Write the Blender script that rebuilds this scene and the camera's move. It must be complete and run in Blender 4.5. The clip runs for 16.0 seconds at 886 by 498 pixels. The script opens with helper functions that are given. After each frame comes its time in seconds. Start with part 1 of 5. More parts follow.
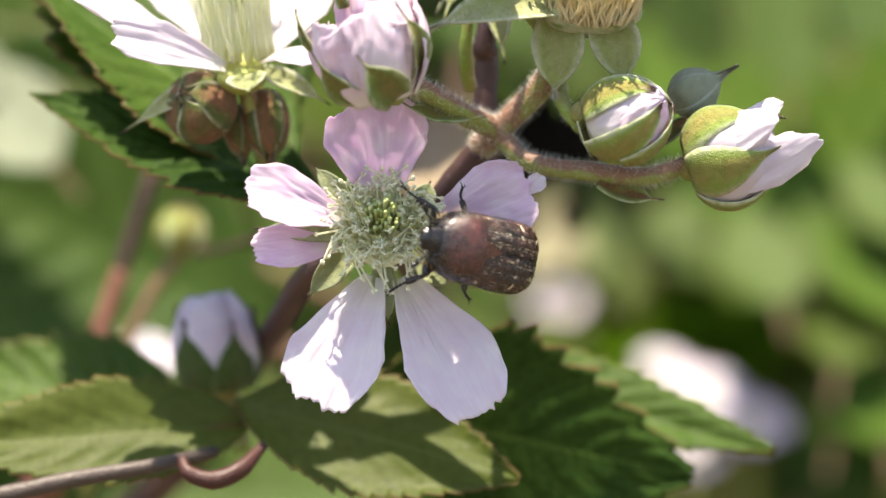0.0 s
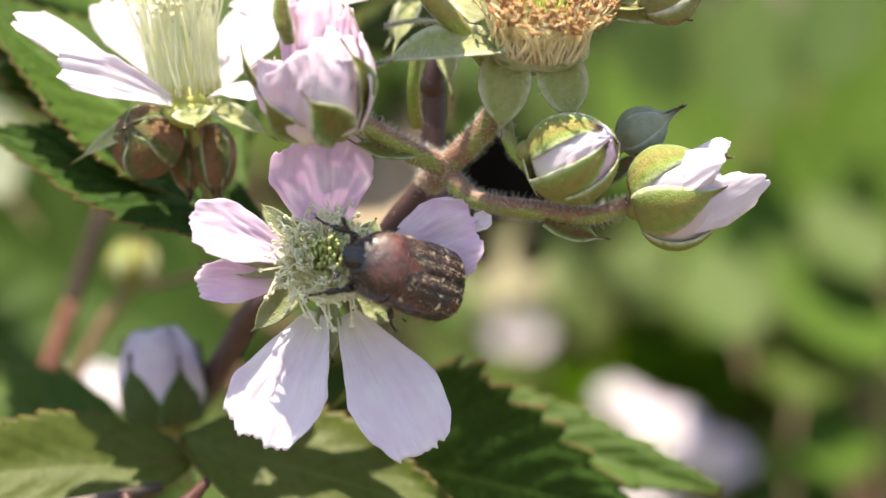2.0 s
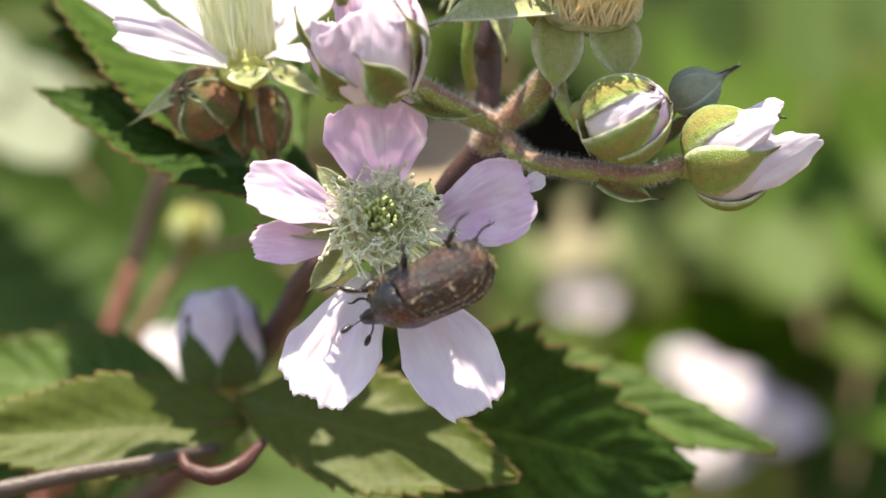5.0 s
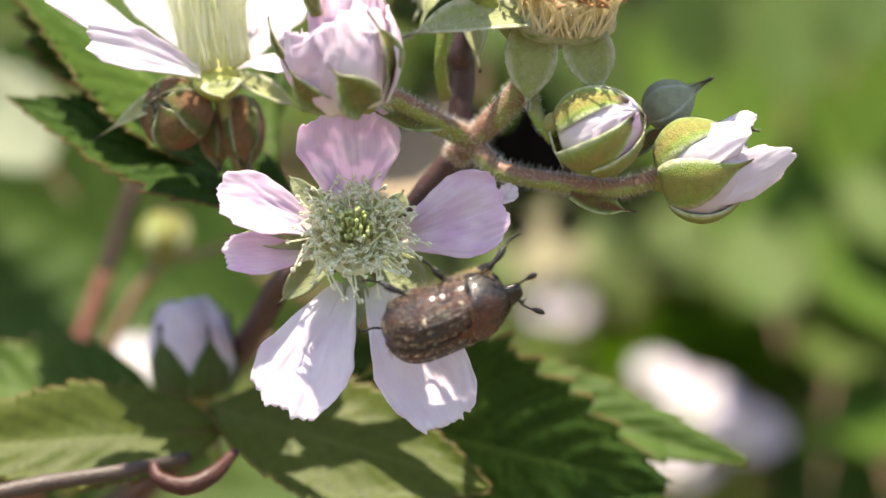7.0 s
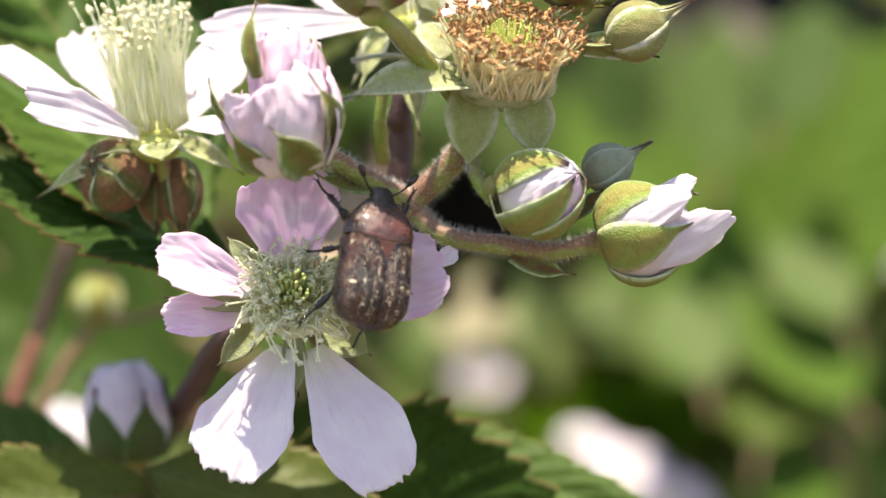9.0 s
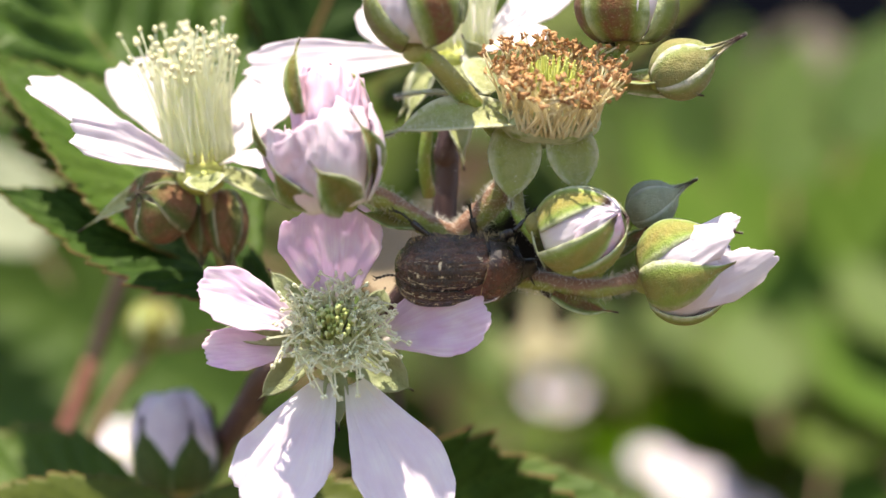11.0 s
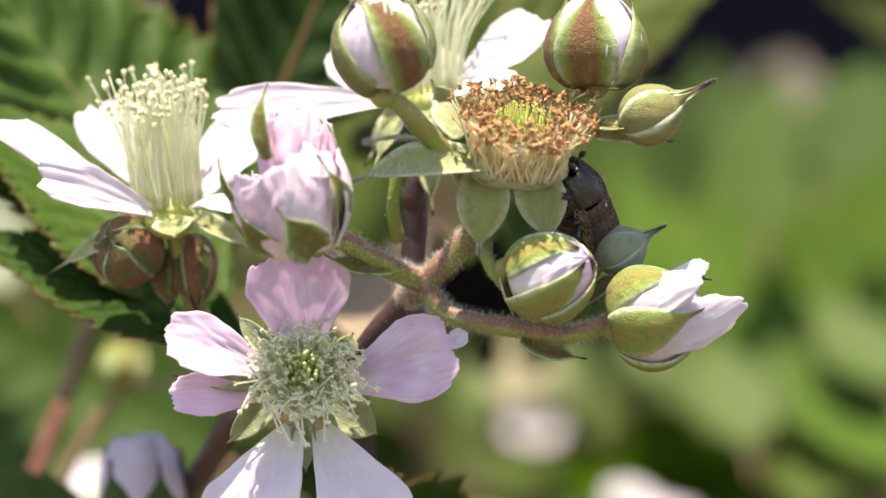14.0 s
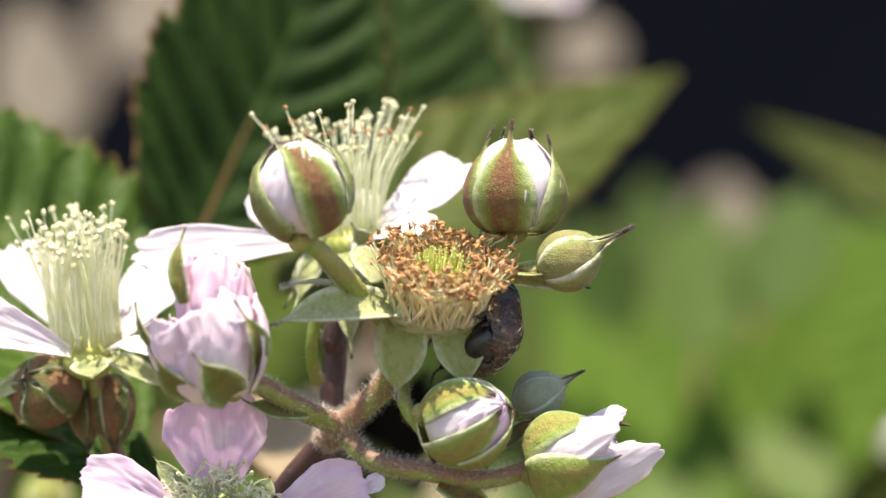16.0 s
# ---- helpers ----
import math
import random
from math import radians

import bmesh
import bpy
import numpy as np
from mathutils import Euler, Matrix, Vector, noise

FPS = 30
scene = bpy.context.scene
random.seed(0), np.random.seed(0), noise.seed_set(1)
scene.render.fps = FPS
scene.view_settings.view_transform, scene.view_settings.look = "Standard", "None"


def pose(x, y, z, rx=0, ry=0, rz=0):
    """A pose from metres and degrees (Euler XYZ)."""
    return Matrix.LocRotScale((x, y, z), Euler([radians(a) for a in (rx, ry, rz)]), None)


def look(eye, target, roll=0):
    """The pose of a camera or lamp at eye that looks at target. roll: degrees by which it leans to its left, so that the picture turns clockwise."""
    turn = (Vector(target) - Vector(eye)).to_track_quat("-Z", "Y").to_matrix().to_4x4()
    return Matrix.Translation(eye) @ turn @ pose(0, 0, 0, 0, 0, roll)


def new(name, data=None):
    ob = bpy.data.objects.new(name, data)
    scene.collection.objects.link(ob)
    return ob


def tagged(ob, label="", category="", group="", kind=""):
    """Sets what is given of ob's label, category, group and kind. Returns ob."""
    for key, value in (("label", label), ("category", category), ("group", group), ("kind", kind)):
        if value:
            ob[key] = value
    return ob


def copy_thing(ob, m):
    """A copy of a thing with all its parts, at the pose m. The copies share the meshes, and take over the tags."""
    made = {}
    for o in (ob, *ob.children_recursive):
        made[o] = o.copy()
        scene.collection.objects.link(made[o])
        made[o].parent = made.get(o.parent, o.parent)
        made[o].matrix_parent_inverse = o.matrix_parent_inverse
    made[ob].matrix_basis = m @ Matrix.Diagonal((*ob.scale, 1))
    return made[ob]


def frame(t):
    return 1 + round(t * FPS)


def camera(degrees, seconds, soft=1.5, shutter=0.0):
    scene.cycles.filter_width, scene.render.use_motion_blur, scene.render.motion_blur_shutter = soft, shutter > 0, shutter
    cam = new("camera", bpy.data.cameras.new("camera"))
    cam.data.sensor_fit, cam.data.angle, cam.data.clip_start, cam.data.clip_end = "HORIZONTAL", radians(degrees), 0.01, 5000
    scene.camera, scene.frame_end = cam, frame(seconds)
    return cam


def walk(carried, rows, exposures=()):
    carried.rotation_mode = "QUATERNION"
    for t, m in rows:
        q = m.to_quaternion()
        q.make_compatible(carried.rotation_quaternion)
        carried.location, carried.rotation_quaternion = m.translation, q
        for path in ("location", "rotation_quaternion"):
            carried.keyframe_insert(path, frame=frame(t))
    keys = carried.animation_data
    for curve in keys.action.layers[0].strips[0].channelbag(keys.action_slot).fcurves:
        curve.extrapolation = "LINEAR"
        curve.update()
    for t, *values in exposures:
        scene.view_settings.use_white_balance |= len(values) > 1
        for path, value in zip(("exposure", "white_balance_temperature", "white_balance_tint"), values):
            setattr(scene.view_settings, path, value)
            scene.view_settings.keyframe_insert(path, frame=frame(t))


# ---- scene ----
cam = camera(14.0, 16.0, soft=1.5)
cam.data.dof.use_dof = True
cam.data.dof.focus_distance = 0.344
cam.data.dof.aperture_fstop = 13.5


def held(x, y, z, pitch, yaw, lean):
    """A pose of the camera in millimetres and degrees."""
    return pose(x / 1000, y / 1000, z / 1000, 90 + pitch, 0, -yaw) @ pose(0, 0, 0, 0, 0, lean)


PATH = [
    (0.0, 0.0, -350.8, 1000.0, -0.000, 0.000, -1.004),
    (0.5, 3.4, -351.1, 1001.0, 0.287, -0.212, -0.515),
    (1.0, 3.4, -351.6, 1002.0, 0.139, -0.006, -0.801),
    (1.5, 8.4, -351.4, 1000.9, 0.398, -0.677, -0.724),
    (2.0, 3.7, -349.4, 1001.1, 0.402, 0.266, -0.476),
    (2.5, 11.7, -350.7, 1004.8, -0.150, -0.918, -0.044),
    (3.0, 7.9, -350.5, 1000.7, 0.348, -1.185, -0.288),
    (3.5, -0.5, -350.8, 997.5, 0.694, -0.720, -0.389),
    (4.0, 5.9, -351.3, 1003.4, -0.003, -1.481, -0.223),
    (4.5, 3.1, -351.2, 1000.8, 0.173, -0.896, -0.611),
    (5.0, 6.2, -350.6, 999.9, -0.017, -1.012, -0.601),
    (7.5, 6.3, -350.6, 1001.0, 0.009, -0.347, -0.205),
    (8.0, 6.7, -350.7, 997.6, 1.175, 0.049, -0.262),
    (8.5, 8.2, -349.4, 1001.0, 0.879, 0.079, -0.004),
    (9.0, 3.1, -349.9, 999.6, 1.200, 0.904, -0.202),
    (11.5, 10.7, -349.7, 1004.4, 1.041, -1.109, 0.530),
    (12.0, 4.3, -349.0, 1002.1, 1.248, -0.097, 0.309),
    (12.5, 8.6, -348.5, 1004.2, 1.095, -0.649, 0.489),
    (13.0, 10.1, -348.6, 1003.5, 1.248, -0.810, 0.498),
    (13.5, 5.3, -348.6, 1001.7, 1.379, -0.213, 0.413),
    (14.0, 11.9, -348.9, 1006.1, 1.424, -0.734, 0.597),
    (14.5, 10.0, -348.7, 1004.0, 2.417, -0.096, 0.508),
    (15.0, 15.9, -348.1, 1006.3, 2.744, -0.754, 0.888),
    (15.5, 17.6, -348.9, 1011.0, 2.710, -0.597, 1.108),
    (16.0, 15.6, -349.0, 1010.8, 2.953, -0.082, 1.006),
]
walk(cam, [(t, held(*row)) for t, *row in PATH], [(0.0, 1.22, 7450, 12), (16.0, 1.16, 7450, 12)])

# ---- light ----
SUN_WAY = Vector((-0.06, -0.20, 0.975)).normalized()
world = bpy.data.worlds.new("sky")
scene.world = world
world.use_nodes = True
wn = world.node_tree.nodes
sky = wn.new("ShaderNodeTexSky")
sky.sky_type = "NISHITA"
sky.sun_disc = False
sky.sun_elevation = math.asin(SUN_WAY.z)
sky.sun_rotation = math.atan2(SUN_WAY.x, SUN_WAY.y)
wn["Background"].inputs[1].default_value = 0.15
world.node_tree.links.new(sky.outputs[0], wn["Background"].inputs[0])
sun = new("sun", bpy.data.lights.new("sun", "SUN"))
sun.data.energy, sun.data.angle, sun.data.color = 5.0, radians(0.53), (1.0, 0.94, 0.84)
sun.matrix_world = look(SUN_WAY * 3 + Vector((0, 0, 1)), (0, 0, 1))


# ---- materials ----
def graph(name):
    m = bpy.data.materials.new(name)
    m.use_nodes = True
    t = m.node_tree
    return m, t, t.nodes, t.links, t.nodes["Principled BSDF"]


def mixed(t, a, b, fac):
    """A colour mix node; a and b are colours or sockets."""
    n = t.nodes.new("ShaderNodeMix")
    n.data_type = "RGBA"
    for socket, value in ((n.inputs[6], a), (n.inputs[7], b), (n.inputs[0], fac)):
        if isinstance(value, bpy.types.NodeSocket):
            t.links.new(value, socket)
        elif isinstance(value, (int, float)):
            socket.default_value = value
        else:
            socket.default_value = (*value, 1)
    return n.outputs[2]


def noise_of(t, size, detail=3.0, low=0.35, high=0.65, stretch=(1, 1, 1)):
    """Noise of a grain in millimetres, spread over 0 to 1."""
    c = t.nodes.new("ShaderNodeTexCoord")
    mp = t.nodes.new("ShaderNodeMapping")
    mp.inputs[3].default_value = stretch
    n = t.nodes.new("ShaderNodeTexNoise")
    n.inputs["Scale"].default_value = 1000.0 / size
    n.inputs["Detail"].default_value = detail
    r = t.nodes.new("ShaderNodeMapRange")
    r.inputs[1].default_value, r.inputs[2].default_value = low, high
    t.links.new(c.outputs["Object"], mp.inputs[0])
    t.links.new(mp.outputs[0], n.inputs["Vector"])
    t.links.new(n.outputs[0], r.inputs[0])
    return r.outputs[0]


def math_of(t, op, a, b=0.0):
    n = t.nodes.new("ShaderNodeMath")
    n.operation = op
    for socket, value in ((n.inputs[0], a), (n.inputs[1], b)):
        if isinstance(value, bpy.types.NodeSocket):
            t.links.new(value, socket)
        else:
            socket.default_value = value
    return n.outputs[0]


def ramped(t, fac, a, b):
    r = t.nodes.new("ShaderNodeMapRange")
    r.interpolation_type = "SMOOTHSTEP"
    r.inputs[1].default_value, r.inputs[2].default_value = a, b
    t.links.new(fac, r.inputs[0])
    return r.outputs[0]


def across(t):
    """How far a point lies from the middle line of its blade, 0 to 1, and how far along it."""
    uv = t.nodes.new("ShaderNodeUVMap")
    s = t.nodes.new("ShaderNodeSeparateXYZ")
    t.links.new(uv.outputs[0], s.inputs[0])
    return math_of(t, "ABSOLUTE", math_of(t, "SUBTRACT", math_of(t, "MULTIPLY", s.outputs[0], 2.0), 1.0)), s.outputs[1], s.outputs[0]


def bumped(t, bsdf, height, mm, strength=0.6):
    b = t.nodes.new("ShaderNodeBump")
    b.inputs["Strength"].default_value = strength
    b.inputs["Distance"].default_value = mm / 1000
    t.links.new(height, b.inputs["Height"])
    t.links.new(b.outputs[0], bsdf.inputs["Normal"])
    return b.outputs[0]


def thin(t, bsdf, colour, share):
    """Lets light through a thin blade."""
    out = t.nodes["Material Output"]
    tr = t.nodes.new("ShaderNodeBsdfTranslucent")
    mx = t.nodes.new("ShaderNodeMixShader")
    mx.inputs[0].default_value = share
    if isinstance(colour, bpy.types.NodeSocket):
        t.links.new(colour, tr.inputs[0])
    else:
        tr.inputs[0].default_value = (*colour, 1)
    t.links.new(bsdf.outputs[0], mx.inputs[1])
    t.links.new(tr.outputs[0], mx.inputs[2])
    t.links.new(mx.outputs[0], out.inputs[0])


def petal_material(name, pale, deep, share=0.4):
    m, t, n, l, p = graph(name)
    side, along, raw = across(t)
    cloud = noise_of(t, 3.0, 3, 0.3, 0.7)
    wave = t.nodes.new("ShaderNodeTexNoise")
    c = t.nodes.new("ShaderNodeCombineXYZ")
    l.new(math_of(t, "MULTIPLY", raw, 34.0), c.inputs[0])
    l.new(math_of(t, "MULTIPLY", along, 2.5), c.inputs[1])
    l.new(c.outputs[0], wave.inputs["Vector"])
    wave.inputs["Scale"].default_value = 1.0
    veins = ramped(t, wave.outputs[0], 0.35, 0.7)
    col = mixed(t, pale, deep, math_of(t, "MULTIPLY", cloud, 0.9))
    col = mixed(t, col, deep, math_of(t, "MULTIPLY", veins, 0.45))
    base = ramped(t, along, 0.3, 0.02)
    col = mixed(t, col, (0.82, 0.84, 0.70), math_of(t, "MULTIPLY", base, 0.6))
    l.new(col, p.inputs["Base Color"])
    p.inputs["Roughness"].default_value = 0.55
    p.inputs["Specular IOR Level"].default_value = 0.25
    bumped(t, p, math_of(t, "ADD", math_of(t, "MULTIPLY", wave.outputs[0], 0.7), math_of(t, "MULTIPLY", noise_of(t, 1.1, 2), 0.4)), 0.16, 0.4)
    thin(t, p, col, share)
    return m


def sepal_material(name, body, blush, edge, blush_amount, share=0.15, margin=(0.55, 1.0), heart_at=(0.85, 0.25)):
    m, t, n, l, p = graph(name)
    side, along, raw = across(t)
    heart = math_of(t, "MULTIPLY", ramped(t, side, *heart_at), ramped(t, noise_of(t, 3.2, 2, 0.2, 0.75), 0.05, 0.5))
    col = mixed(t, body, blush, math_of(t, "MULTIPLY", heart, blush_amount))
    col = mixed(t, col, tuple(0.6 * x for x in body), math_of(t, "MULTIPLY", noise_of(t, 0.8, 3, 0.45, 0.7), 0.5))
    col = mixed(t, col, (0.50, 0.46, 0.24), math_of(t, "MULTIPLY", noise_of(t, 0.2, 2, 0.58, 0.70), 0.3))
    rim = math_of(t, "MULTIPLY", ramped(t, side, *margin), ramped(t, noise_of(t, 0.9, 3, 0.2, 0.7), 0.0, 0.8))
    col = mixed(t, col, edge, math_of(t, "MULTIPLY", rim, 0.8))
    col = mixed(t, col, (0.05, 0.02, 0.02), ramped(t, along, 0.86, 0.97))
    l.new(col, p.inputs["Base Color"])
    p.inputs["Roughness"].default_value = 0.6
    p.inputs["Specular IOR Level"].default_value = 0.18
    p.inputs["Sheen Weight"].default_value = 0.08
    bumped(t, p, math_of(t, "ADD", noise_of(t, 0.16, 2), math_of(t, "MULTIPLY", noise_of(t, 1.0, 2), 1.6)), 0.09, 0.7)
    thin(t, p, col, share)
    return m


def leaf_material(name, dark, light, vein, share=0.3, edge=(0.20, 0.09, 0.05), gloss=0.5, relief=0.5, glow=0.6, shine=0.2):
    m, t, n, l, p = graph(name)
    side, along, raw = across(t)
    dark, light, vein = (tuple(0.84 * q for q in c) for c in (dark, light, vein))
    col = mixed(t, dark, light, noise_of(t, 9.0, 3, 0.3, 0.7))
    col = mixed(t, col, tuple(0.55 * x for x in dark), math_of(t, "MULTIPLY", noise_of(t, 0.9, 3, 0.45, 0.7), 0.55))
    ribs = math_of(t, "FRACT", math_of(t, "SUBTRACT", math_of(t, "MULTIPLY", along, 9.0), math_of(t, "MULTIPLY", side, 2.4)))
    rib = ramped(t, math_of(t, "ABSOLUTE", math_of(t, "SUBTRACT", ribs, 0.5)), 0.07, 0.0)
    mid = ramped(t, side, 0.04, 0.015)
    lines = math_of(t, "MAXIMUM", math_of(t, "MULTIPLY", rib, 0.5), mid)
    col = mixed(t, col, vein, math_of(t, "MULTIPLY", lines, 0.7))
    col = mixed(t, col, edge, math_of(t, "MULTIPLY", ramped(t, side, 0.955, 1.0), 0.7))
    l.new(col, p.inputs["Base Color"])
    p.inputs["Roughness"].default_value = gloss
    p.inputs["Specular IOR Level"].default_value = shine
    bumped(t, p, math_of(t, "ADD", noise_of(t, 0.8, 3), math_of(t, "MULTIPLY", rib, -0.8)), 0.2, relief)
    thin(t, p, mixed(t, col, (0.26, 0.36, 0.02), glow), share)
    return m


def plain(name, a, b, size, rough=0.5, bump=0.0, grain=0.3, share=0.0, metal=0.0, sheen=0.0, spec=0.5):
    """Two tones in clouds of that size in millimetres, with a fine relief."""
    m, t, n, l, p = graph(name)
    col = mixed(t, a, b, noise_of(t, size, 4, 0.35, 0.65))
    l.new(col, p.inputs["Base Color"])
    p.inputs["Roughness"].default_value = rough
    p.inputs["Metallic"].default_value = metal
    p.inputs["Sheen Weight"].default_value = sheen
    p.inputs["Specular IOR Level"].default_value = spec
    if bump:
        bumped(t, p, noise_of(t, grain, 3), bump, 0.7)
    if share:
        thin(t, p, col, share)
    return m


def shell_material():
    m, t, n, l, p = graph("beetle_shell")
    col = mixed(t, (0.011, 0.005, 0.004), (0.066, 0.022, 0.011), noise_of(t, 3.0, 3, 0.36, 0.62))
    streak = noise_of(t, 0.42, 3, 0.46, 0.64, (0.12, 1, 1))
    col = mixed(t, col, (0.008, 0.004, 0.003), math_of(t, "MULTIPLY", streak, 0.8))
    pale = noise_of(t, 0.30, 3, 0.58, 0.72, (0.25, 1, 1))
    col = mixed(t, col, (0.26, 0.15, 0.09), math_of(t, "MULTIPLY", pale, 0.32))
    l.new(col, p.inputs["Base Color"])
    l.new(ramped(t, noise_of(t, 0.5, 3), -0.6, 3.0), p.inputs["Roughness"])
    p.inputs["Coat Weight"].default_value = 0.15
    p.inputs["Coat Roughness"].default_value = 0.14
    p.inputs["Specular IOR Level"].default_value = 0.6
    bumped(t, p, math_of(t, "ADD", noise_of(t, 0.36, 3, 0.3, 0.7, (0.15, 1, 1)), math_of(t, "MULTIPLY", noise_of(t, 0.14, 2), 0.7)), 0.12, 0.8)
    return m


def shield_material():
    """Red-brown on the crown of the neck shield, black at its hem and flanks, finely pitted."""
    m, t, n, l, p = graph("beetle_pronotum")
    side, along, raw = across(t)
    heart = math_of(t, "MULTIPLY", ramped(t, side, 0.72, 0.30), ramped(t, along, 0.98, 0.60))
    heart = math_of(t, "MULTIPLY", heart, ramped(t, noise_of(t, 1.6, 3), -0.5, 0.8))
    col = mixed(t, (0.007, 0.004, 0.004), (0.10, 0.028, 0.020), heart)
    col = mixed(t, col, (0.006, 0.004, 0.004), math_of(t, "MULTIPLY", noise_of(t, 0.22, 2, 0.5, 0.7), 0.6))
    l.new(col, p.inputs["Base Color"])
    l.new(ramped(t, noise_of(t, 0.6, 3), -0.7, 3.0), p.inputs["Roughness"])
    p.inputs["Coat Weight"].default_value = 0.15
    p.inputs["Coat Roughness"].default_value = 0.14
    p.inputs["Specular IOR Level"].default_value = 0.6
    bumped(t, p, noise_of(t, 0.15, 2), 0.05, 0.7)
    return m


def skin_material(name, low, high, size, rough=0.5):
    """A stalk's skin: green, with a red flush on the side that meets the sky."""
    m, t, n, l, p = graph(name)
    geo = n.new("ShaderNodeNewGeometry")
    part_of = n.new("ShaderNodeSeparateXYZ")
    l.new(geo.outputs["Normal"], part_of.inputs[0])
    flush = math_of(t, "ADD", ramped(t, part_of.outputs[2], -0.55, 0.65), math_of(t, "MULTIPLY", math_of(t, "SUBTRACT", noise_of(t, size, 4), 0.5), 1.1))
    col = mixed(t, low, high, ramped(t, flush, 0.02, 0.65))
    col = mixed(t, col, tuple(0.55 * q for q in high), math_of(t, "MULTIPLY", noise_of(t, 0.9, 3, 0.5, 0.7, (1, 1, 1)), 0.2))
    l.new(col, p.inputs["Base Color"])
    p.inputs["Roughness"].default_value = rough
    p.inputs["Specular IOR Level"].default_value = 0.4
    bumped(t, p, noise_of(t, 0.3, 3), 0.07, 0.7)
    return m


PETAL = petal_material("petal_pink", (0.90, 0.83, 0.90), (0.78, 0.58, 0.79), 0.55)
PETAL_PALE = petal_material("petal_pale", (0.88, 0.85, 0.89), (0.80, 0.71, 0.82), 0.48)
PETAL_WHITE = petal_material("petal_white", (0.83, 0.80, 0.83), (0.74, 0.66, 0.75), 0.42)
PETAL_ROSE = petal_material("petal_rose", (0.86, 0.70, 0.80), (0.76, 0.50, 0.65), 0.35)
PETAL_LILAC = petal_material("petal_lilac", (0.84, 0.79, 0.85), (0.66, 0.56, 0.68), 0.35)
PETAL_BUD = petal_material("petal_bud", (0.84, 0.76, 0.82), (0.76, 0.58, 0.70), 0.3)
SEPAL = sepal_material("sepal_green", (0.13, 0.20, 0.03), (0.26, 0.13, 0.05), (0.50, 0.54, 0.34), 0.5)
SEPAL_RED = sepal_material("sepal_red", (0.18, 0.24, 0.05), (0.17, 0.072, 0.034), (0.52, 0.58, 0.36), 1.0, heart_at=(0.64, 0.28))
SEPAL_LIME = sepal_material("sepal_lime", (0.25, 0.35, 0.075), (0.34, 0.21, 0.07), (0.66, 0.68, 0.50), 0.6, 0.2, (0.6, 1.0), (0.7, 0.2))
SEPAL_PALE = sepal_material("sepal_felt", (0.31, 0.38, 0.13), (0.40, 0.42, 0.22), (0.70, 0.70, 0.55), 0.8, 0.2, (0.5, 1.0))
SEPAL_SEAM = sepal_material("sepal_seam", (0.23, 0.30, 0.09), (0.30, 0.14, 0.09), (0.70, 0.66, 0.58), 0.4, 0.15, (0.60, 0.92))
SEPAL_GREY = sepal_material("sepal_grey", (0.38, 0.44, 0.31), (0.40, 0.38, 0.30), (0.70, 0.72, 0.62), 0.3, 0.4, (0.75, 1.0))
SEPAL_FELT = sepal_material("sepal_down", (0.40, 0.46, 0.14), (0.45, 0.46, 0.20), (0.72, 0.72, 0.55), 0.7, 0.42, (0.55, 1.0))
SEPAL_OLIVE = sepal_material("sepal_olive", (0.17, 0.22, 0.05), (0.16, 0.085, 0.035), (0.50, 0.56, 0.34), 0.6, heart_at=(0.5, 0.1))
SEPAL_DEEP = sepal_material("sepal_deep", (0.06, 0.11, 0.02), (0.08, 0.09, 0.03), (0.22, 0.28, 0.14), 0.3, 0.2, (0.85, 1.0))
SEPAL_MOSS = sepal_material("sepal_moss", (0.34, 0.40, 0.20), (0.38, 0.42, 0.24), (0.44, 0.48, 0.31), 0.4, 0.3, (0.3, 1.0))
SEPAL_DARK = sepal_material("sepal_dark", (0.075, 0.12, 0.025), (0.26, 0.095, 0.06), (0.55, 0.54, 0.40), 0.75, 0.15, (0.80, 0.97))
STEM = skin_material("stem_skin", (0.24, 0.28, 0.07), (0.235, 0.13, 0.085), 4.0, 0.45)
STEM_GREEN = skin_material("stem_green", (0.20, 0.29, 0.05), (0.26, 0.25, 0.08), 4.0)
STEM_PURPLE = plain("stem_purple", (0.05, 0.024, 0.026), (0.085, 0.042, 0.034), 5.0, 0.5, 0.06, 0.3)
STEM_BARK = plain("stem_bark", (0.05, 0.036, 0.028), (0.07, 0.05, 0.04), 5.0, 0.5, 0.06, 0.4)
STEM_HOOK = plain("stem_hook", (0.04, 0.009, 0.006), (0.06, 0.016, 0.010), 5.0, 0.5, 0.06, 0.4)
STEM_ROSE = plain("stem_rose", (0.26, 0.095, 0.07), (0.34, 0.15, 0.10), 9.0, 0.5, 0.06, 0.4)
HAIR = plain("plant_hair", (0.94, 0.93, 0.89), (0.90, 0.89, 0.84), 1.0, 0.35, share=0.65)
GLAND = plain("gland", (0.80, 0.74, 0.48), (0.72, 0.62, 0.40), 1.0, 0.35)
FILAMENT = plain("filament", (0.92, 0.93, 0.80), (0.88, 0.90, 0.70), 2.0, 0.5, share=0.68)
FILAMENT_TAN = plain("filament_tan", (0.86, 0.79, 0.56), (0.90, 0.85, 0.66), 2.0, 0.55, share=0.55)
ANTHER = plain("anther_cream", (0.76, 0.72, 0.42), (0.70, 0.68, 0.48), 0.6, 0.6, 0.05, 0.15)
ANTHER_GREY = plain("anther_grey", (0.70, 0.70, 0.48), (0.84, 0.83, 0.62), 0.6, 0.6, 0.05, 0.15, share=0.2)
ANTHER_PALE = plain("anther_pale", (0.84, 0.83, 0.64), (0.78, 0.79, 0.58), 0.6, 0.6, 0.05, 0.15, share=0.25)
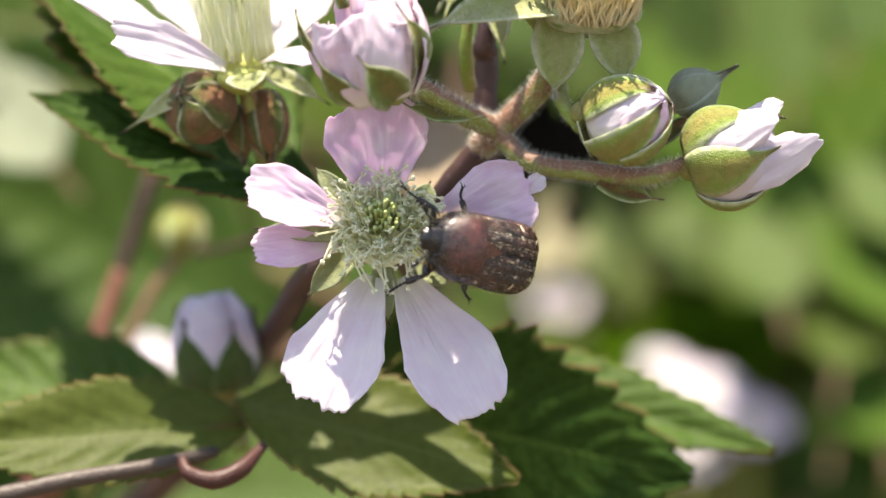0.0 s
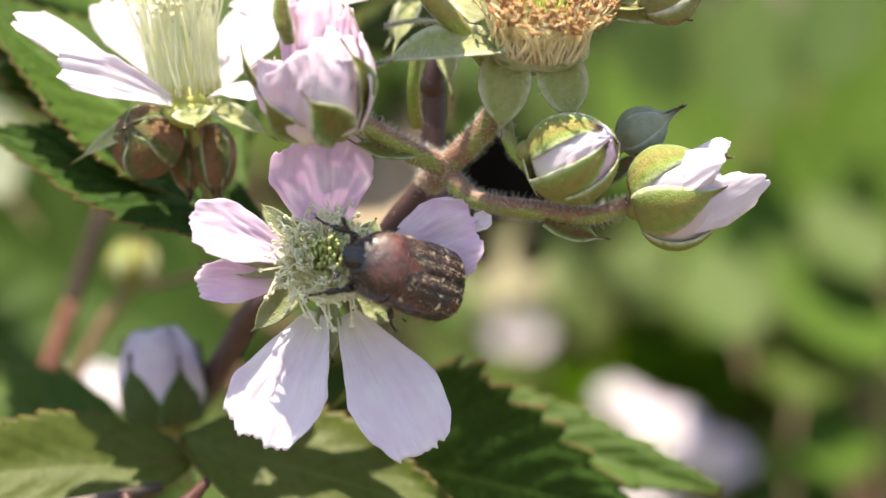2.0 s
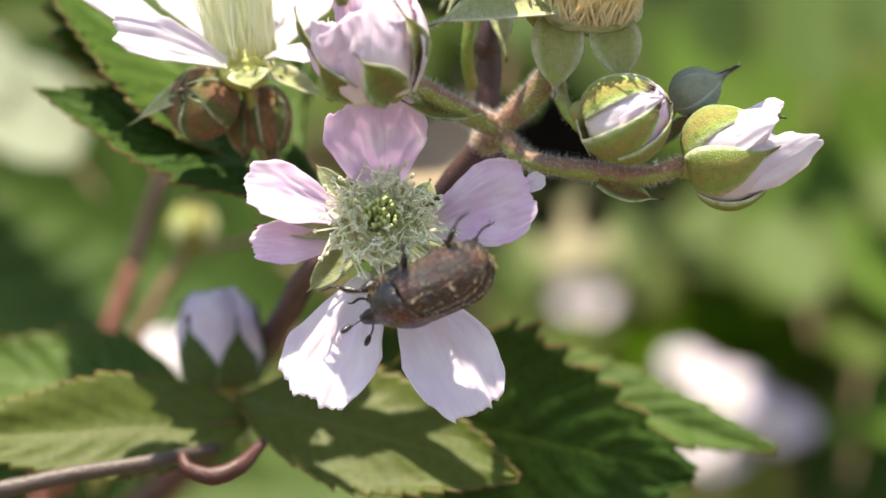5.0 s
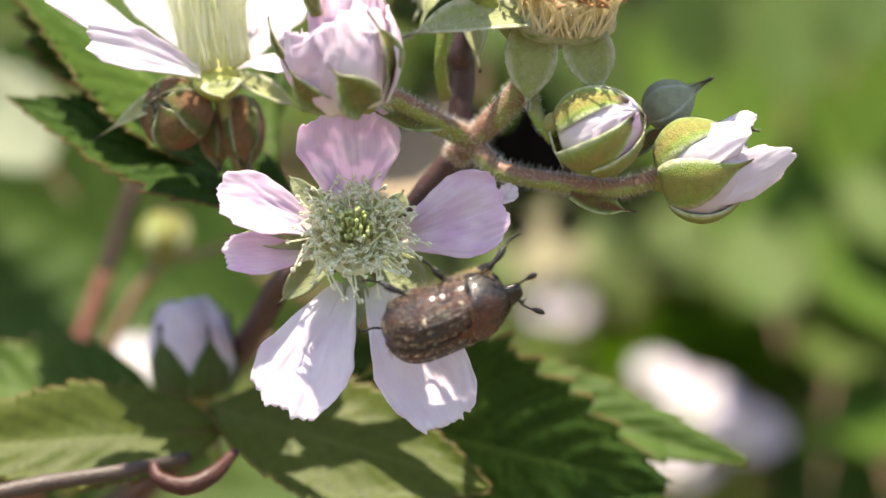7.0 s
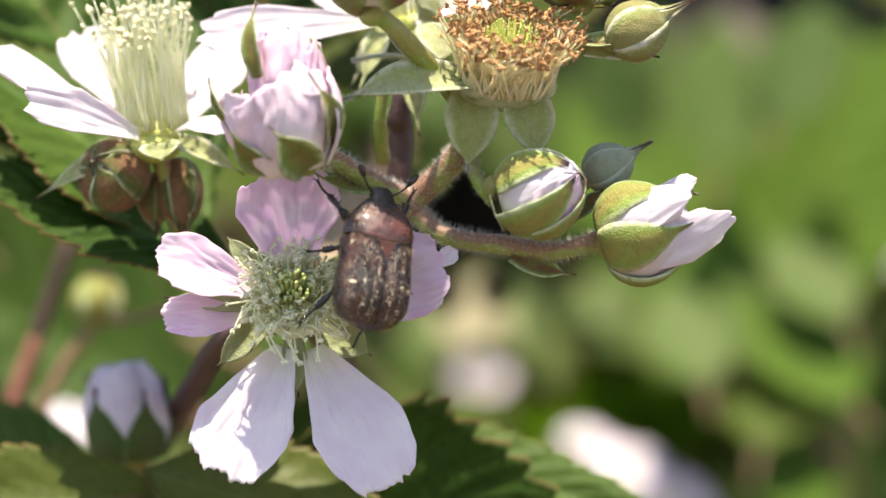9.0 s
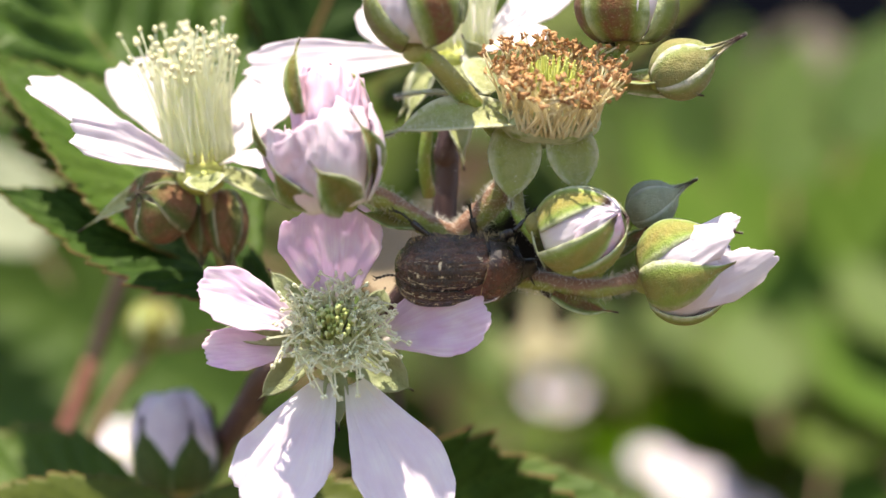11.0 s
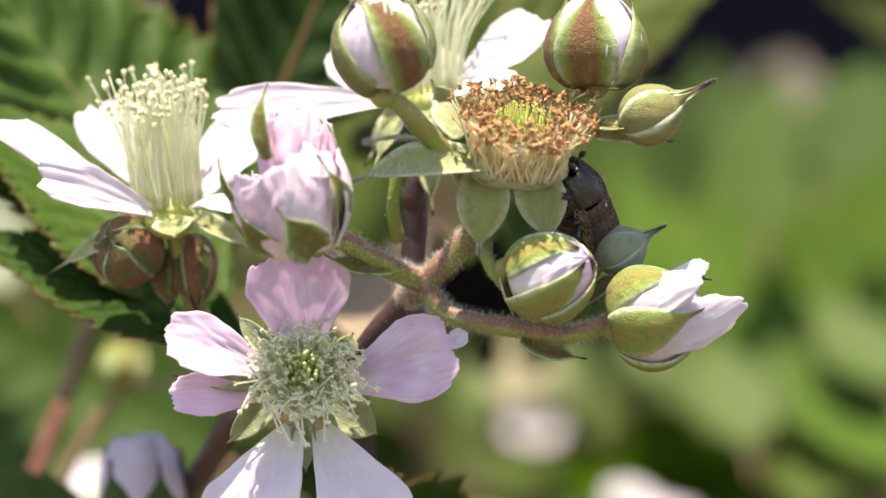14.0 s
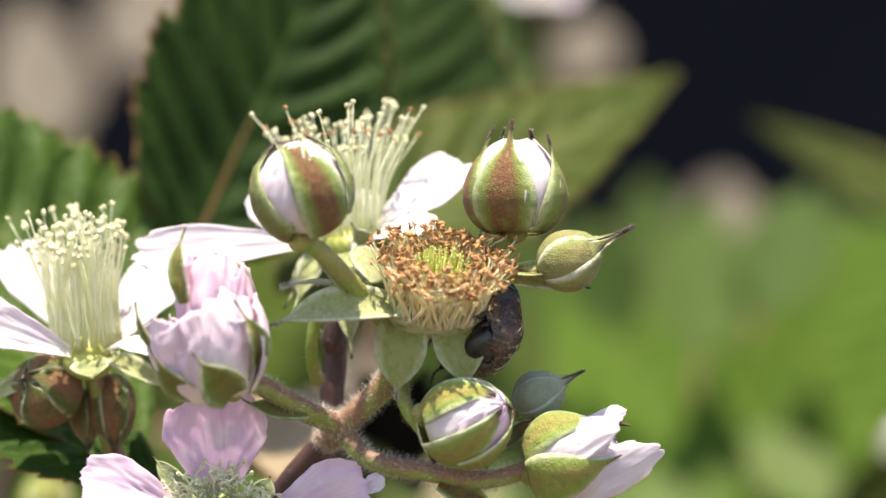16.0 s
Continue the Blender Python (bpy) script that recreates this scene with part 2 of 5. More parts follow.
ANTHER_BROWN = plain("anther_brown", (0.21, 0.088, 0.030), (0.52, 0.29, 0.115), 0.7, 0.55, 0.10, 0.2)
CARPEL = plain("carpel_green", (0.40, 0.46, 0.08), (0.58, 0.60, 0.20), 0.8, 0.45, share=0.2)
CARPEL_GREY = plain("carpel_grey", (0.42, 0.50, 0.14), (0.62, 0.66, 0.34), 0.8, 0.5, share=0.2)
LEAF = leaf_material("leaf_dark", (0.022, 0.058, 0.008), (0.042, 0.088, 0.013), (0.09, 0.16, 0.03), 0.10, glow=0.22, shine=0.08, gloss=0.6)
# darker copy of LEAF: its green is lowered further to stand in for shade
LEAF_SHADED = leaf_material("leaf_shaded", (0.013, 0.034, 0.006), (0.024, 0.054, 0.009), (0.045, 0.085, 0.02), 0.10, glow=0.15, shine=0.08, gloss=0.6)
LEAF_FRESH = leaf_material("leaf_fresh", (0.08, 0.17, 0.024), (0.125, 0.215, 0.034), (0.15, 0.25, 0.055), 0.36, edge=(0.10, 0.14, 0.03), relief=0.2, glow=0.3, shine=0.06, gloss=0.7)
LEAF_VIVID = leaf_material("leaf_vivid", (0.05, 0.12, 0.002), (0.07, 0.15, 0.003), (0.09, 0.17, 0.008), 0.4, edge=(0.06, 0.12, 0.004), relief=0.2, glow=0.3, shine=0.04, gloss=0.7)
LEAF_MID = leaf_material("leaf_mid", (0.055, 0.12, 0.012), (0.09, 0.16, 0.022), (0.17, 0.27, 0.07), 0.35)
LEAF_OLIVE = leaf_material("leaf_olive", (0.05, 0.078, 0.012), (0.085, 0.105, 0.022), (0.11, 0.15, 0.045), 0.18, glow=0.3, shine=0.1)
LEAF_PALE = leaf_material("leaf_pale", (0.078, 0.112, 0.014), (0.105, 0.135, 0.022), (0.13, 0.17, 0.04), 0.30, relief=0.15)
LEAF_LIME = leaf_material("leaf_lime", (0.065, 0.12, 0.004), (0.085, 0.145, 0.006), (0.11, 0.17, 0.02), 0.4, relief=0.2, glow=0.4)
LEAF_SOFT = leaf_material("leaf_soft", (0.065, 0.125, 0.014), (0.10, 0.165, 0.026), (0.14, 0.20, 0.06), 0.3, relief=0.2, glow=0.45)
LEAF_RIB = leaf_material("leaf_ribbed", (0.042, 0.10, 0.012), (0.07, 0.135, 0.018), (0.12, 0.19, 0.04), 0.28)
SHELL = shell_material()
PLATE = plain("beetle_plate", (0.10, 0.030, 0.014), (0.055, 0.018, 0.009), 1.5, 0.28, 0.05, 0.2)
BLACK = plain("beetle_black", (0.008, 0.007, 0.007), (0.02, 0.016, 0.014), 1.0, 0.22, 0.03, 0.2)
PRONOTUM = shield_material()
SPOT = plain("beetle_spot", (0.66, 0.58, 0.42), (0.54, 0.46, 0.32), 0.4, 0.7)
SPOT_DULL = plain("beetle_scratch", (0.52, 0.44, 0.30), (0.34, 0.27, 0.17), 0.4, 0.6)
FUZZ = plain("beetle_fuzz", (0.34, 0.25, 0.13), (0.46, 0.35, 0.19), 0.5, 0.5)
SOIL = plain("soil", (0.07, 0.05, 0.03), (0.13, 0.10, 0.06), 90.0, 0.9, 6.0, 20.0)
# shade put into the colour: near-black for the far backdrop
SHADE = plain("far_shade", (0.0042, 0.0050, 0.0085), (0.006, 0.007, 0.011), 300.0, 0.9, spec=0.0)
LEAF_STRAW = leaf_material("leaf_straw", (0.62, 0.50, 0.34), (0.70, 0.58, 0.42), (0.66, 0.55, 0.40), 0.6, relief=0.2, glow=0.0)
LEAF_SILVER = leaf_material("leaf_silver", (0.34, 0.40, 0.26), (0.44, 0.49, 0.34), (0.40, 0.44, 0.30), 0.4, edge=(0.5, 0.5, 0.4), relief=0.2, glow=0.1)
LEAF_SAND = leaf_material("leaf_sand", (0.34, 0.32, 0.18), (0.44, 0.40, 0.24), (0.40, 0.37, 0.22), 0.4, edge=(0.3, 0.28, 0.16), relief=0.2, glow=0.0)
# gap shade put into a leaf colour that is almost black
LEAF_GAP_SHADE = leaf_material("leaf_gap_shade", (0.006, 0.006, 0.006), (0.012, 0.011, 0.009), (0.015, 0.013, 0.01), 0.02, edge=(0.01, 0.008, 0.006), glow=0.0, shine=0.05, gloss=0.8)
LEAF_DRY = leaf_material("leaf_dry", (0.20, 0.175, 0.14), (0.27, 0.24, 0.195), (0.25, 0.22, 0.18), 0.3, relief=0.2, glow=0.0)

# ---- building ----


def thing(name, at, label, category, group=""):
    """An Empty at a place in millimetres."""
    ob = new(name)
    ob.empty_display_size = 0.002
    ob.location = Vector(at) / 1000
    return tagged(ob, label, category, group)


def origin_of(ob):
    p = Vector(ob.location)
    while ob.parent:
        ob = ob.parent
        p += ob.location
    return p


def part(name, shape, material, parent=None, label="", smooth=True, kind=""):
    """One mesh object from (verts in millimetres, faces[, uvs by vertex]) under a thing or a part."""
    verts, faces, *uv = shape
    mesh = bpy.data.meshes.new(name)
    o = origin_of(parent) * 1000 if parent else Vector((0, 0, 0))
    mesh.from_pydata([((v[0] - o.x) / 1000, (v[1] - o.y) / 1000, (v[2] - o.z) / 1000) for v in verts], [], faces)
    if uv:
        layer = mesh.uv_layers.new(name="uv")
        idx = np.empty(len(mesh.loops), dtype=np.int32)
        mesh.loops.foreach_get("vertex_index", idx)
        layer.data.foreach_set("uv", np.array(uv[0], dtype=np.float32)[idx].ravel())
    if smooth:
        mesh.polygons.foreach_set("use_smooth", [True] * len(mesh.polygons))
    mesh.materials.append(material)
    ob = new(name, mesh)
    if parent:
        ob.parent = parent
    return tagged(ob, label, kind=kind)


def joined(shapes):
    verts, faces = [], []
    for v, f, *_ in shapes:
        k = len(verts)
        verts.extend(v)
        faces.extend([tuple(i + k for i in q) for q in f])
    return verts, faces


def sheet(fn, nu, nv, thick):
    """A thin closed blade: fn(u, v) with u along 0..1 and v across -1..1."""
    top = [[Vector(fn(i / nu, 2 * j / nv - 1)) for j in range(nv + 1)] for i in range(nu + 1)]
    verts, uvs, faces = [], [], []
    low = []
    for i in range(nu + 1):
        for j in range(nv + 1):
            a = top[min(i + 1, nu)][j] - top[max(i - 1, 0)][j]
            b = top[i][min(j + 1, nv)] - top[i][max(j - 1, 0)]
            nrm = a.cross(b)
            nrm = nrm.normalized() if nrm.length > 1e-9 else Vector((0, 0, 0))
            verts.append(tuple(top[i][j] + nrm * thick / 2))
            low.append(tuple(top[i][j] - nrm * thick / 2))
            uvs.append((j / nv, i / nu))
    size = len(verts)
    verts += low
    uvs += uvs
    w = nv + 1
    for i in range(nu):
        for j in range(nv):
            q = (i * w + j, i * w + j + 1, (i + 1) * w + j + 1, (i + 1) * w + j)
            faces.append(q)
            faces.append(tuple(k + size for k in reversed(q)))
    ring = [j for j in range(nv)] + [i * w + nv for i in range(nu)] + [nu * w + j for j in range(nv, 0, -1)] + [i * w for i in range(nu, 0, -1)]
    for k in range(len(ring)):
        a, b = ring[k], ring[(k + 1) % len(ring)]
        faces.append((b, a, a + size, b + size))
    return verts, faces, uvs


def smooth_path(points, steps):
    """Points along a smooth line through the given ones."""
    p = [Vector(q) for q in points]
    p = [2 * p[0] - p[1]] + p + [2 * p[-1] - p[-2]]
    out = []
    for k in range(1, len(p) - 2):
        for s in range(steps):
            t = s / steps
            a, b, c, d = p[k - 1], p[k], p[k + 1], p[k + 2]
            out.append(0.5 * (2 * b + (c - a) * t + (2 * a - 5 * b + 4 * c - d) * t * t + (3 * b - a - 3 * c + d) * t ** 3))
    out.append(p[-2])
    return out


def tube(path, radii, sides=8, bumps=0.0):
    """A closed round rod along a path; radii by fraction of the length, joined by straight lines."""
    n = len(path)
    verts, faces = [], []
    up = Vector((0.31, 0.9, 0.2))
    for i, p in enumerate(path):
        d = (path[min(i + 1, n - 1)] - path[max(i - 1, 0)]).normalized()
        a = d.cross(up).normalized()
        b = d.cross(a)
        f = i / (n - 1) * (len(radii) - 1)
        k = min(int(f), len(radii) - 2)
        r = radii[k] + (radii[k + 1] - radii[k]) * (f - k)
        for s in range(sides):
            w = 2 * math.pi * s / sides
            rr = r * (1 + bumps * noise.noise(p * 0.9 + Vector((s, 0, 0))))
            verts.append(tuple(p + (a * math.cos(w) + b * math.sin(w)) * rr))
    for i in range(n - 1):
        for s in range(sides):
            s2 = (s + 1) % sides
            faces.append((i * sides + s, i * sides + s2, (i + 1) * sides + s2, (i + 1) * sides + s))
    faces.append(tuple(reversed(range(sides))))
    faces.append(tuple(range((n - 1) * sides, n * sides)))
    return verts, faces


def ball(c, r, squash=(1, 1, 1), turn=None, nu=8, nv=6):
    """A rounded lump of radius r."""
    c = Vector(c)
    verts, faces = [], []
    for i in range(nv + 1):
        for j in range(nu):
            a, b = math.pi * i / nv, 2 * math.pi * j / nu
            p = Vector((r * squash[0] * math.sin(a) * math.cos(b), r * squash[1] * math.sin(a) * math.sin(b), r * squash[2] * math.cos(a)))
            verts.append(tuple(c + (turn @ p if turn else p)))
    for i in range(nv):
        for j in range(nu):
            j2 = (j + 1) % nu
            faces.append((i * nu + j, (i + 1) * nu + j, (i + 1) * nu + j2, i * nu + j2))
    return verts, faces


def spike(base, way, length, r):
    """A fine three-sided hair."""
    d = way.normalized()
    a = d.orthogonal().normalized()
    b = d.cross(a)
    v = [tuple(base + (a * math.cos(w) + b * math.sin(w)) * r) for w in (0, 2.094, 4.189)] + [tuple(base + d * length)]
    return v, [(0, 1, 3), (1, 2, 3), (2, 0, 3)]


def hairs_on(shape, count, length, r, rng, lean=Vector((0, 0, 0))):
    """Hairs strewn over a mesh's faces."""
    verts, faces = shape[0], shape[1]
    quads = [f for f in faces if len(f) == 4]
    out = []
    for _ in range(count):
        f = rng.choice(quads)
        p = [Vector(verts[i]) for i in f]
        nrm = (p[2] - p[0]).cross(p[3] - p[1])
        if nrm.length < 1e-9:
            continue
        s, t = rng.random(), rng.random()
        q = p[0].lerp(p[1], s).lerp(p[3].lerp(p[2], s), t)
        way = nrm.normalized() + Vector((rng.uniform(-0.5, 0.5), rng.uniform(-0.5, 0.5), rng.uniform(-0.5, 0.5))) + lean
        out.append(spike(q - nrm.normalized() * 0.02, way, length * rng.uniform(0.5, 1.2), r))
    return joined(out)


def frame_of(way, hint=Vector((0, -1, 0))):
    """Side, facing and way as an orthonormal set: facing is the part of the hint across the way."""
    d = Vector(way).normalized()
    f = Vector(hint) - d * d.dot(Vector(hint))
    f = f.normalized() if f.length > 1e-6 else d.orthogonal().normalized()
    return d.cross(f), f, d


def petal(base, tip, width, facing, cup=0.15, ripple=0.35, seed=0, roll=0.0, notch=0.1, nu=22, nv=18):
    """An obovate petal from base to tip that faces a way; cup: how much it hollows, roll: how much its tip bends back."""
    base, tip = Vector(base), Vector(tip)
    side, face, d = frame_of(tip - base, facing)
    length = (tip - base).length
    o = Vector((seed * 7.3, seed * 3.1, 0))

    def fn(u, v):
        end = 1 - 0.15 * abs(v) ** 2.8 - notch * max(0, 0.25 - abs(v)) * 2 + 0.06 * noise.noise(Vector((v * 2.6, seed, 0.5))) + 0.035 * noise.noise(Vector((v * 8, seed, 2.5))) + 0.014 * noise.noise(Vector((v * 24, seed, 4.5)))
        w = width / 2 * (0.22 + 0.78 * min(1, u / 0.70) ** 0.95) * (1 - 1.8 * max(0, u - 0.80) ** 2)
        w *= 1 + 0.05 * noise.noise(Vector((u * 6, seed, 9 if v > 0 else 4)))
        h = cup * width * (v * v) * (0.3 + 0.7 * u) + cup * length * 0.5 * u * (1 - u) - roll * length * u ** 3
        h += ripple * noise.noise(Vector((u * 2.6, v * 1.9, 0)) + o) * (0.3 + u) + 0.4 * ripple * noise.noise(Vector((u * 6, v * 7, 0)) + o) * u + 0.22 * ripple * (1 - 2 * abs(noise.noise(Vector((u * 3.4, v * 6.5, 3)) + o))) * math.sin(math.pi * min(1, u))
        return base + d * (u * length * end) + side * (v * w) + face * h

    return sheet(fn, nu, nv, 0.10)


def crumpled(base, tip, width, facing, cup=-0.24, seed=0, crease=0.7, flare=0.6, nu=40, nv=34):
    """A petal still creased from the bud, with a ragged turned-out end."""
    base, tip = Vector(base), Vector(tip)
    side, face, d = frame_of(tip - base, facing)
    length = (tip - base).length
    o = Vector((seed * 5.7, seed * 2.3, 0))

    def fn(u, v):
        end = 1 - 0.26 * v * v + 0.09 * noise.noise(Vector((v * 2.2, seed, 0.5))) + 0.02 * noise.noise(Vector((v * 9, seed, 2.5)))
        w = width / 2 * (0.34 + 0.66 * min(1, u * 1.6) ** 0.8) * (1 - 0.5 * max(0, u - 0.6))
        h = cup * width * (v * v) * (0.4 + 0.6 * u) - cup * length * 0.55 * math.sin(math.pi * min(1, u * 0.85 + 0.05))
        fold = 1 - 2 * abs(noise.noise(Vector((u * 1.9 + v * 0.5, v * 1.5 - u * 0.6, 1)) + o))
        fine = 1 - 2 * abs(noise.noise(Vector((u * 4.2 + v, v * 2.8 - u, 2)) + o))
        h += crease * (fold * 0.8 + fine * 0.16) * (0.25 + 0.9 * u)
        h += flare * max(0, u - 0.72) / 0.28 * (0.8 + noise.noise(Vector((v * 4, seed, 7))))
        return base + d * (u * length * end) + side * (v * w) + face * h

    return sheet(fn, nu, nv, 0.10)


def sepal(base, tip, width, facing, belly=0.2, tail=0.25, seed=0, hook=0.0, nu=22, nv=8, taper=2.2):
    """A pointed sepal with a thread-like end."""
    base, tip = Vector(base), Vector(tip)
    side, face, d = frame_of(tip - base, facing)
    length = (tip - base).length

    def fn(u, v):
        k = min(1, u / (1 - tail))
        w = width / 2 * (0.55 + 0.9 * k - 0.15 * k * k) * (1 - k ** taper) ** 0.9 / 0.86
        w = max(w, 0.11 * (1 - 0.6 * max(0, u - 0.8) / 0.2))
        h = -belly * length * math.sin(math.pi * min(1, u * 0.95)) + 0.18 * w * (v * v) * 2 + hook * length * max(0, u - 0.55) ** 2
        h += 0.12 * noise.noise(Vector((u * 4, v * 2, seed)))
        return base + d * (u * length) + side * (v * w) + face * h

    return sheet(fn, nu, nv, 0.14)


def leaf_blade(base, tip, width, facing, teeth=13, fold=0.25, droop=0.0, bend=0.0, pleat=0.35, seed=0, nu=104, nv=22, broad=0.42, bite=1.0):
    """A bramble leaflet with a toothed edge, a folded middle line and pleats between its side veins."""
    base, tip = Vector(base), Vector(tip)
    side, face, d = frame_of(tip - base, facing)
    length = (tip - base).length

    def fn(u, v):
        k = u ** (math.log(0.5) / math.log(broad))
        w = width / 2 * max(0.0, math.sin(math.pi * k)) ** 0.72 * (1 - 0.35 * max(0, u - broad) / (1 - broad))
        tooth = (u * teeth + 0.18 * math.sin(u * 23 + seed)) % 1.0
        big = (u * teeth / 2.6) % 1.0
        e = abs(v) ** 4
        w *= 1 + e * bite * ((0.10 * tooth + 0.06 * big) - 0.08)
        push = e * tooth * length / teeth * 0.35
        h = fold * abs(v) * w - droop * length * u * u + bend * length * u * v
        h += pleat * math.cos(2 * math.pi * (9 * u - 2.4 * abs(v))) * math.sin(math.pi * min(1, abs(v) * 1.05)) * (0.5 + 0.5 * math.sin(math.pi * u))
        h += 0.9 * noise.noise(Vector((u * 2.2, v * 1.6, seed * 5.1))) * length / 40
        return base + d * (u * length + push) + side * (v * w) + face * h

    return sheet(fn, nu, nv, 0.18)


# ---- kinds of things ----
def radial(axis, centre):
    """A function that gives the point at an angle, a radius and a height about an axis."""
    s, f, d = frame_of(axis)
    c = Vector(centre)
    return lambda a, r, h: c + (s * math.cos(a) + f * math.sin(a)) * r + d * h


def bud(base, top, radius, label, sepals, petals, cover=0.9, opening=0.0, phase=0.0, tail=0.22, curl=0.3, fuzz=420, group="bramble buds", swell=0.62, point=0.30, calyx=None, shut=1.9, blades=None, folds=0.05, tones=()):
    """A bud: overlapping petals in five sepals, from its base to its top."""
    base, top = Vector(base), Vector(top)
    axis = top - base
    length = axis.length
    at = radial(axis, base)
    rng = random.Random(int(abs(base.x * 131 + base.z * 17)))
    ob = thing("flower_bud", base, label, "flower bud", group)

    def girth(h):
        h = min(max(h, 0.0), 1.0)
        return radius * max(0.03, math.sin(math.pi * min(1, 0.10 + 0.86 * h ** 0.85))) ** swell

    for k in range(5):
        a0 = phase + k * 2 * math.pi / 5 + 0.6

        def wrap(u, v, a0=a0, k=k):
            h = 0.05 + (0.95 if shut < 3 else 0.72) * u * (1 - 0.05 * abs(v) ** 2 + 0.04 * noise.noise(Vector((v * 3, k, 1))))
            a = a0 + v * 1.05 * (1 - 0.25 * u)
            r = girth(h) * (0.955 + folds * v) + opening * radius * 0.5 * u ** 3
            r += radius * 0.07 * noise.noise(Vector((u * 3, v * 3, k * 4.0 + base.x))) * (0.3 + u)
            return at(a, r, h * length)

        part("petal", sheet(wrap, 18, 12, 0.08), petals, ob)
    shapes = []
    for lower, upper, width, facing, belly in calyx or ():
        shapes.append(sepal(lower, upper, width, facing, belly, 0.2))
        part("sepal", shapes[-1], sepals, ob)
    for k, (turn, reach, wide) in enumerate(blades or [(math.degrees(phase) + 72 * q, 1.0, 1.0) for q in range(0 if calyx else 5)]):
        def blade(u, v, a0=radians(turn), k=k, reach=reach, wide=wide):
            stretch = 1 + 0.10 * noise.noise(Vector((k * 3.7, base.x, 2)))
            h = cover * reach * u * stretch
            extra = max(0, u - 0.86) / 0.14
            a = a0 + v * max(0.022 * radius / max(girth(h), 0.25 * radius), wide * (0.68 if shut < 3 else 0.86) * (1 - min(1, u * 1.08) ** shut) ** 0.8) + 0.12 * curl * u * math.sin(k * 2.1)
            r = girth(h) * 1.035 + 0.10 + opening * radius * 1.1 * u ** 2.4
            r = max(r, point * radius * (1 - extra * 0.3)) + curl * radius * 0.5 * extra ** 1.5
            if point < 0.1:
                r *= 1 - 0.75 * min(1, max(0, (u - 0.78) / 0.2))
            return at(a, r * (1 - 0.035 * v * v + 0.03 * v), h * length + extra * tail * length)

        shape = sheet(blade, 26, 8, 0.16)
        shapes.append(shape)
        part("sepal", shape, tones[k % len(tones)] if tones else sepals, ob)
    knob = ball(at(0, 0, 0.02 * length), radius * 0.26, nu=12, nv=8)
    part("receptacle", knob, STEM_GREEN, ob)
    if fuzz:
        part("hair", hairs_on(joined(shapes), fuzz * 2, 0.42, 0.014, rng), HAIR, ob, "short pale hairs", kind="stuff")
        part("gland", joined([ball(Vector(rng.choice(shapes[i % len(shapes)][0])), 0.032, nu=4, nv=3) for i in range(110)]), GLAND, ob, "tiny sticky yellow glands", kind="stuff")
    return ob


def stamens(ob, centre, axis, count, inner, outer, length, spread, filament, anther, rng, droop=0.0, size=0.42, wild=0.1, thick=0.085, long=1.25, curl=0.0):
    """A ring of stamens, each a filament with its anther."""
    at = radial(axis, centre)
    d = Vector(axis).normalized()
    for k in range(count):
        a = k * 2.39996 + rng.uniform(-0.2, 0.2)
        f = (k + 0.5) / count
        r = inner + (outer - inner) * math.sqrt(f)
        n = length * rng.uniform(0.74, 1.14) * (0.82 + 0.18 * f)
        out = spread * (0.25 + 0.75 * f) + rng.uniform(-wild, wild)
        p0 = at(a, r, 0)
        p1 = at(a + rng.uniform(-wild, wild), r + out * n * 0.30, n * 0.5)
        p2 = at(a + rng.uniform(-wild, wild) * 1.5, r + out * n, n * (1 - 0.35 * abs(out) * abs(out))) + Vector((0, 0, -droop * f * n))
        p1 += Vector((rng.uniform(-1, 1), rng.uniform(-1, 1), rng.uniform(-1, 1))) * curl
        line = smooth_path([p0, p1, p2], 4)
        st = part("stamen", tube(line, [thick, thick * 0.8, thick * 0.6], 5), filament, ob)
        way = (p2 - p1).normalized()
        way = way + Vector((rng.uniform(-1, 1), rng.uniform(-1, 1), rng.uniform(-1, 1))) * (0.4 if long < 1.5 else 1.2)
        s, fc, dd = frame_of(way, Vector((rng.uniform(-1, 1), rng.uniform(-1, 1), rng.uniform(-1, 1))))
        turn = Matrix((s, fc, dd)).transposed()
        z = size * rng.uniform(0.75, 1.2)
        if long > 1.4:
            # withered: twisted flat scraps
            lobes = joined([ball(p2 + s * (0.55 * z * q) + dd * (0.3 * z * q), z, (rng.uniform(0.35, 0.6), 0.28, rng.uniform(0.7, 1.25)), turn @ Euler((rng.uniform(-0.8, 0.8), rng.uniform(-1.2, 1.2), 0)).to_matrix(), 6, 5) for q in (-1, 0.2, 1)])
        else:
            lobes = joined([ball(p2 + s * (0.42 * z * q), z * 0.62, (0.75, 0.8, long), turn, 6, 5) for q in (-1, 1)])
        part("anther", lobes, anther if not isinstance(anther, list) else rng.choice(anther), st)


def styles(ob, centre, axis, radius, count, height, material, rng, thick=0.14, name="carpel"):
    at = radial(axis, centre)
    rods = []
    for k in range(count):
        a = k * 2.39996 + rng.uniform(-0.3, 0.3)
        r = radius * math.sqrt((k + 0.5) / count) * rng.uniform(0.82, 1.15)
        h = height * (1 - 0.45 * (r / radius) ** 2) * rng.uniform(0.7, 1.2)
        rods.append(tube([at(a, r * 0.6, 0), at(a, r, h * 0.6), at(a, r * 1.12, h)], [thick, thick, thick * 1.25], 5))
        rods.append(ball(at(a, r * 1.12, h), thick * 1.5, nu=5, nv=4))
    part(name, joined(rods), material, ob, "green pistil cluster", kind="stuff")


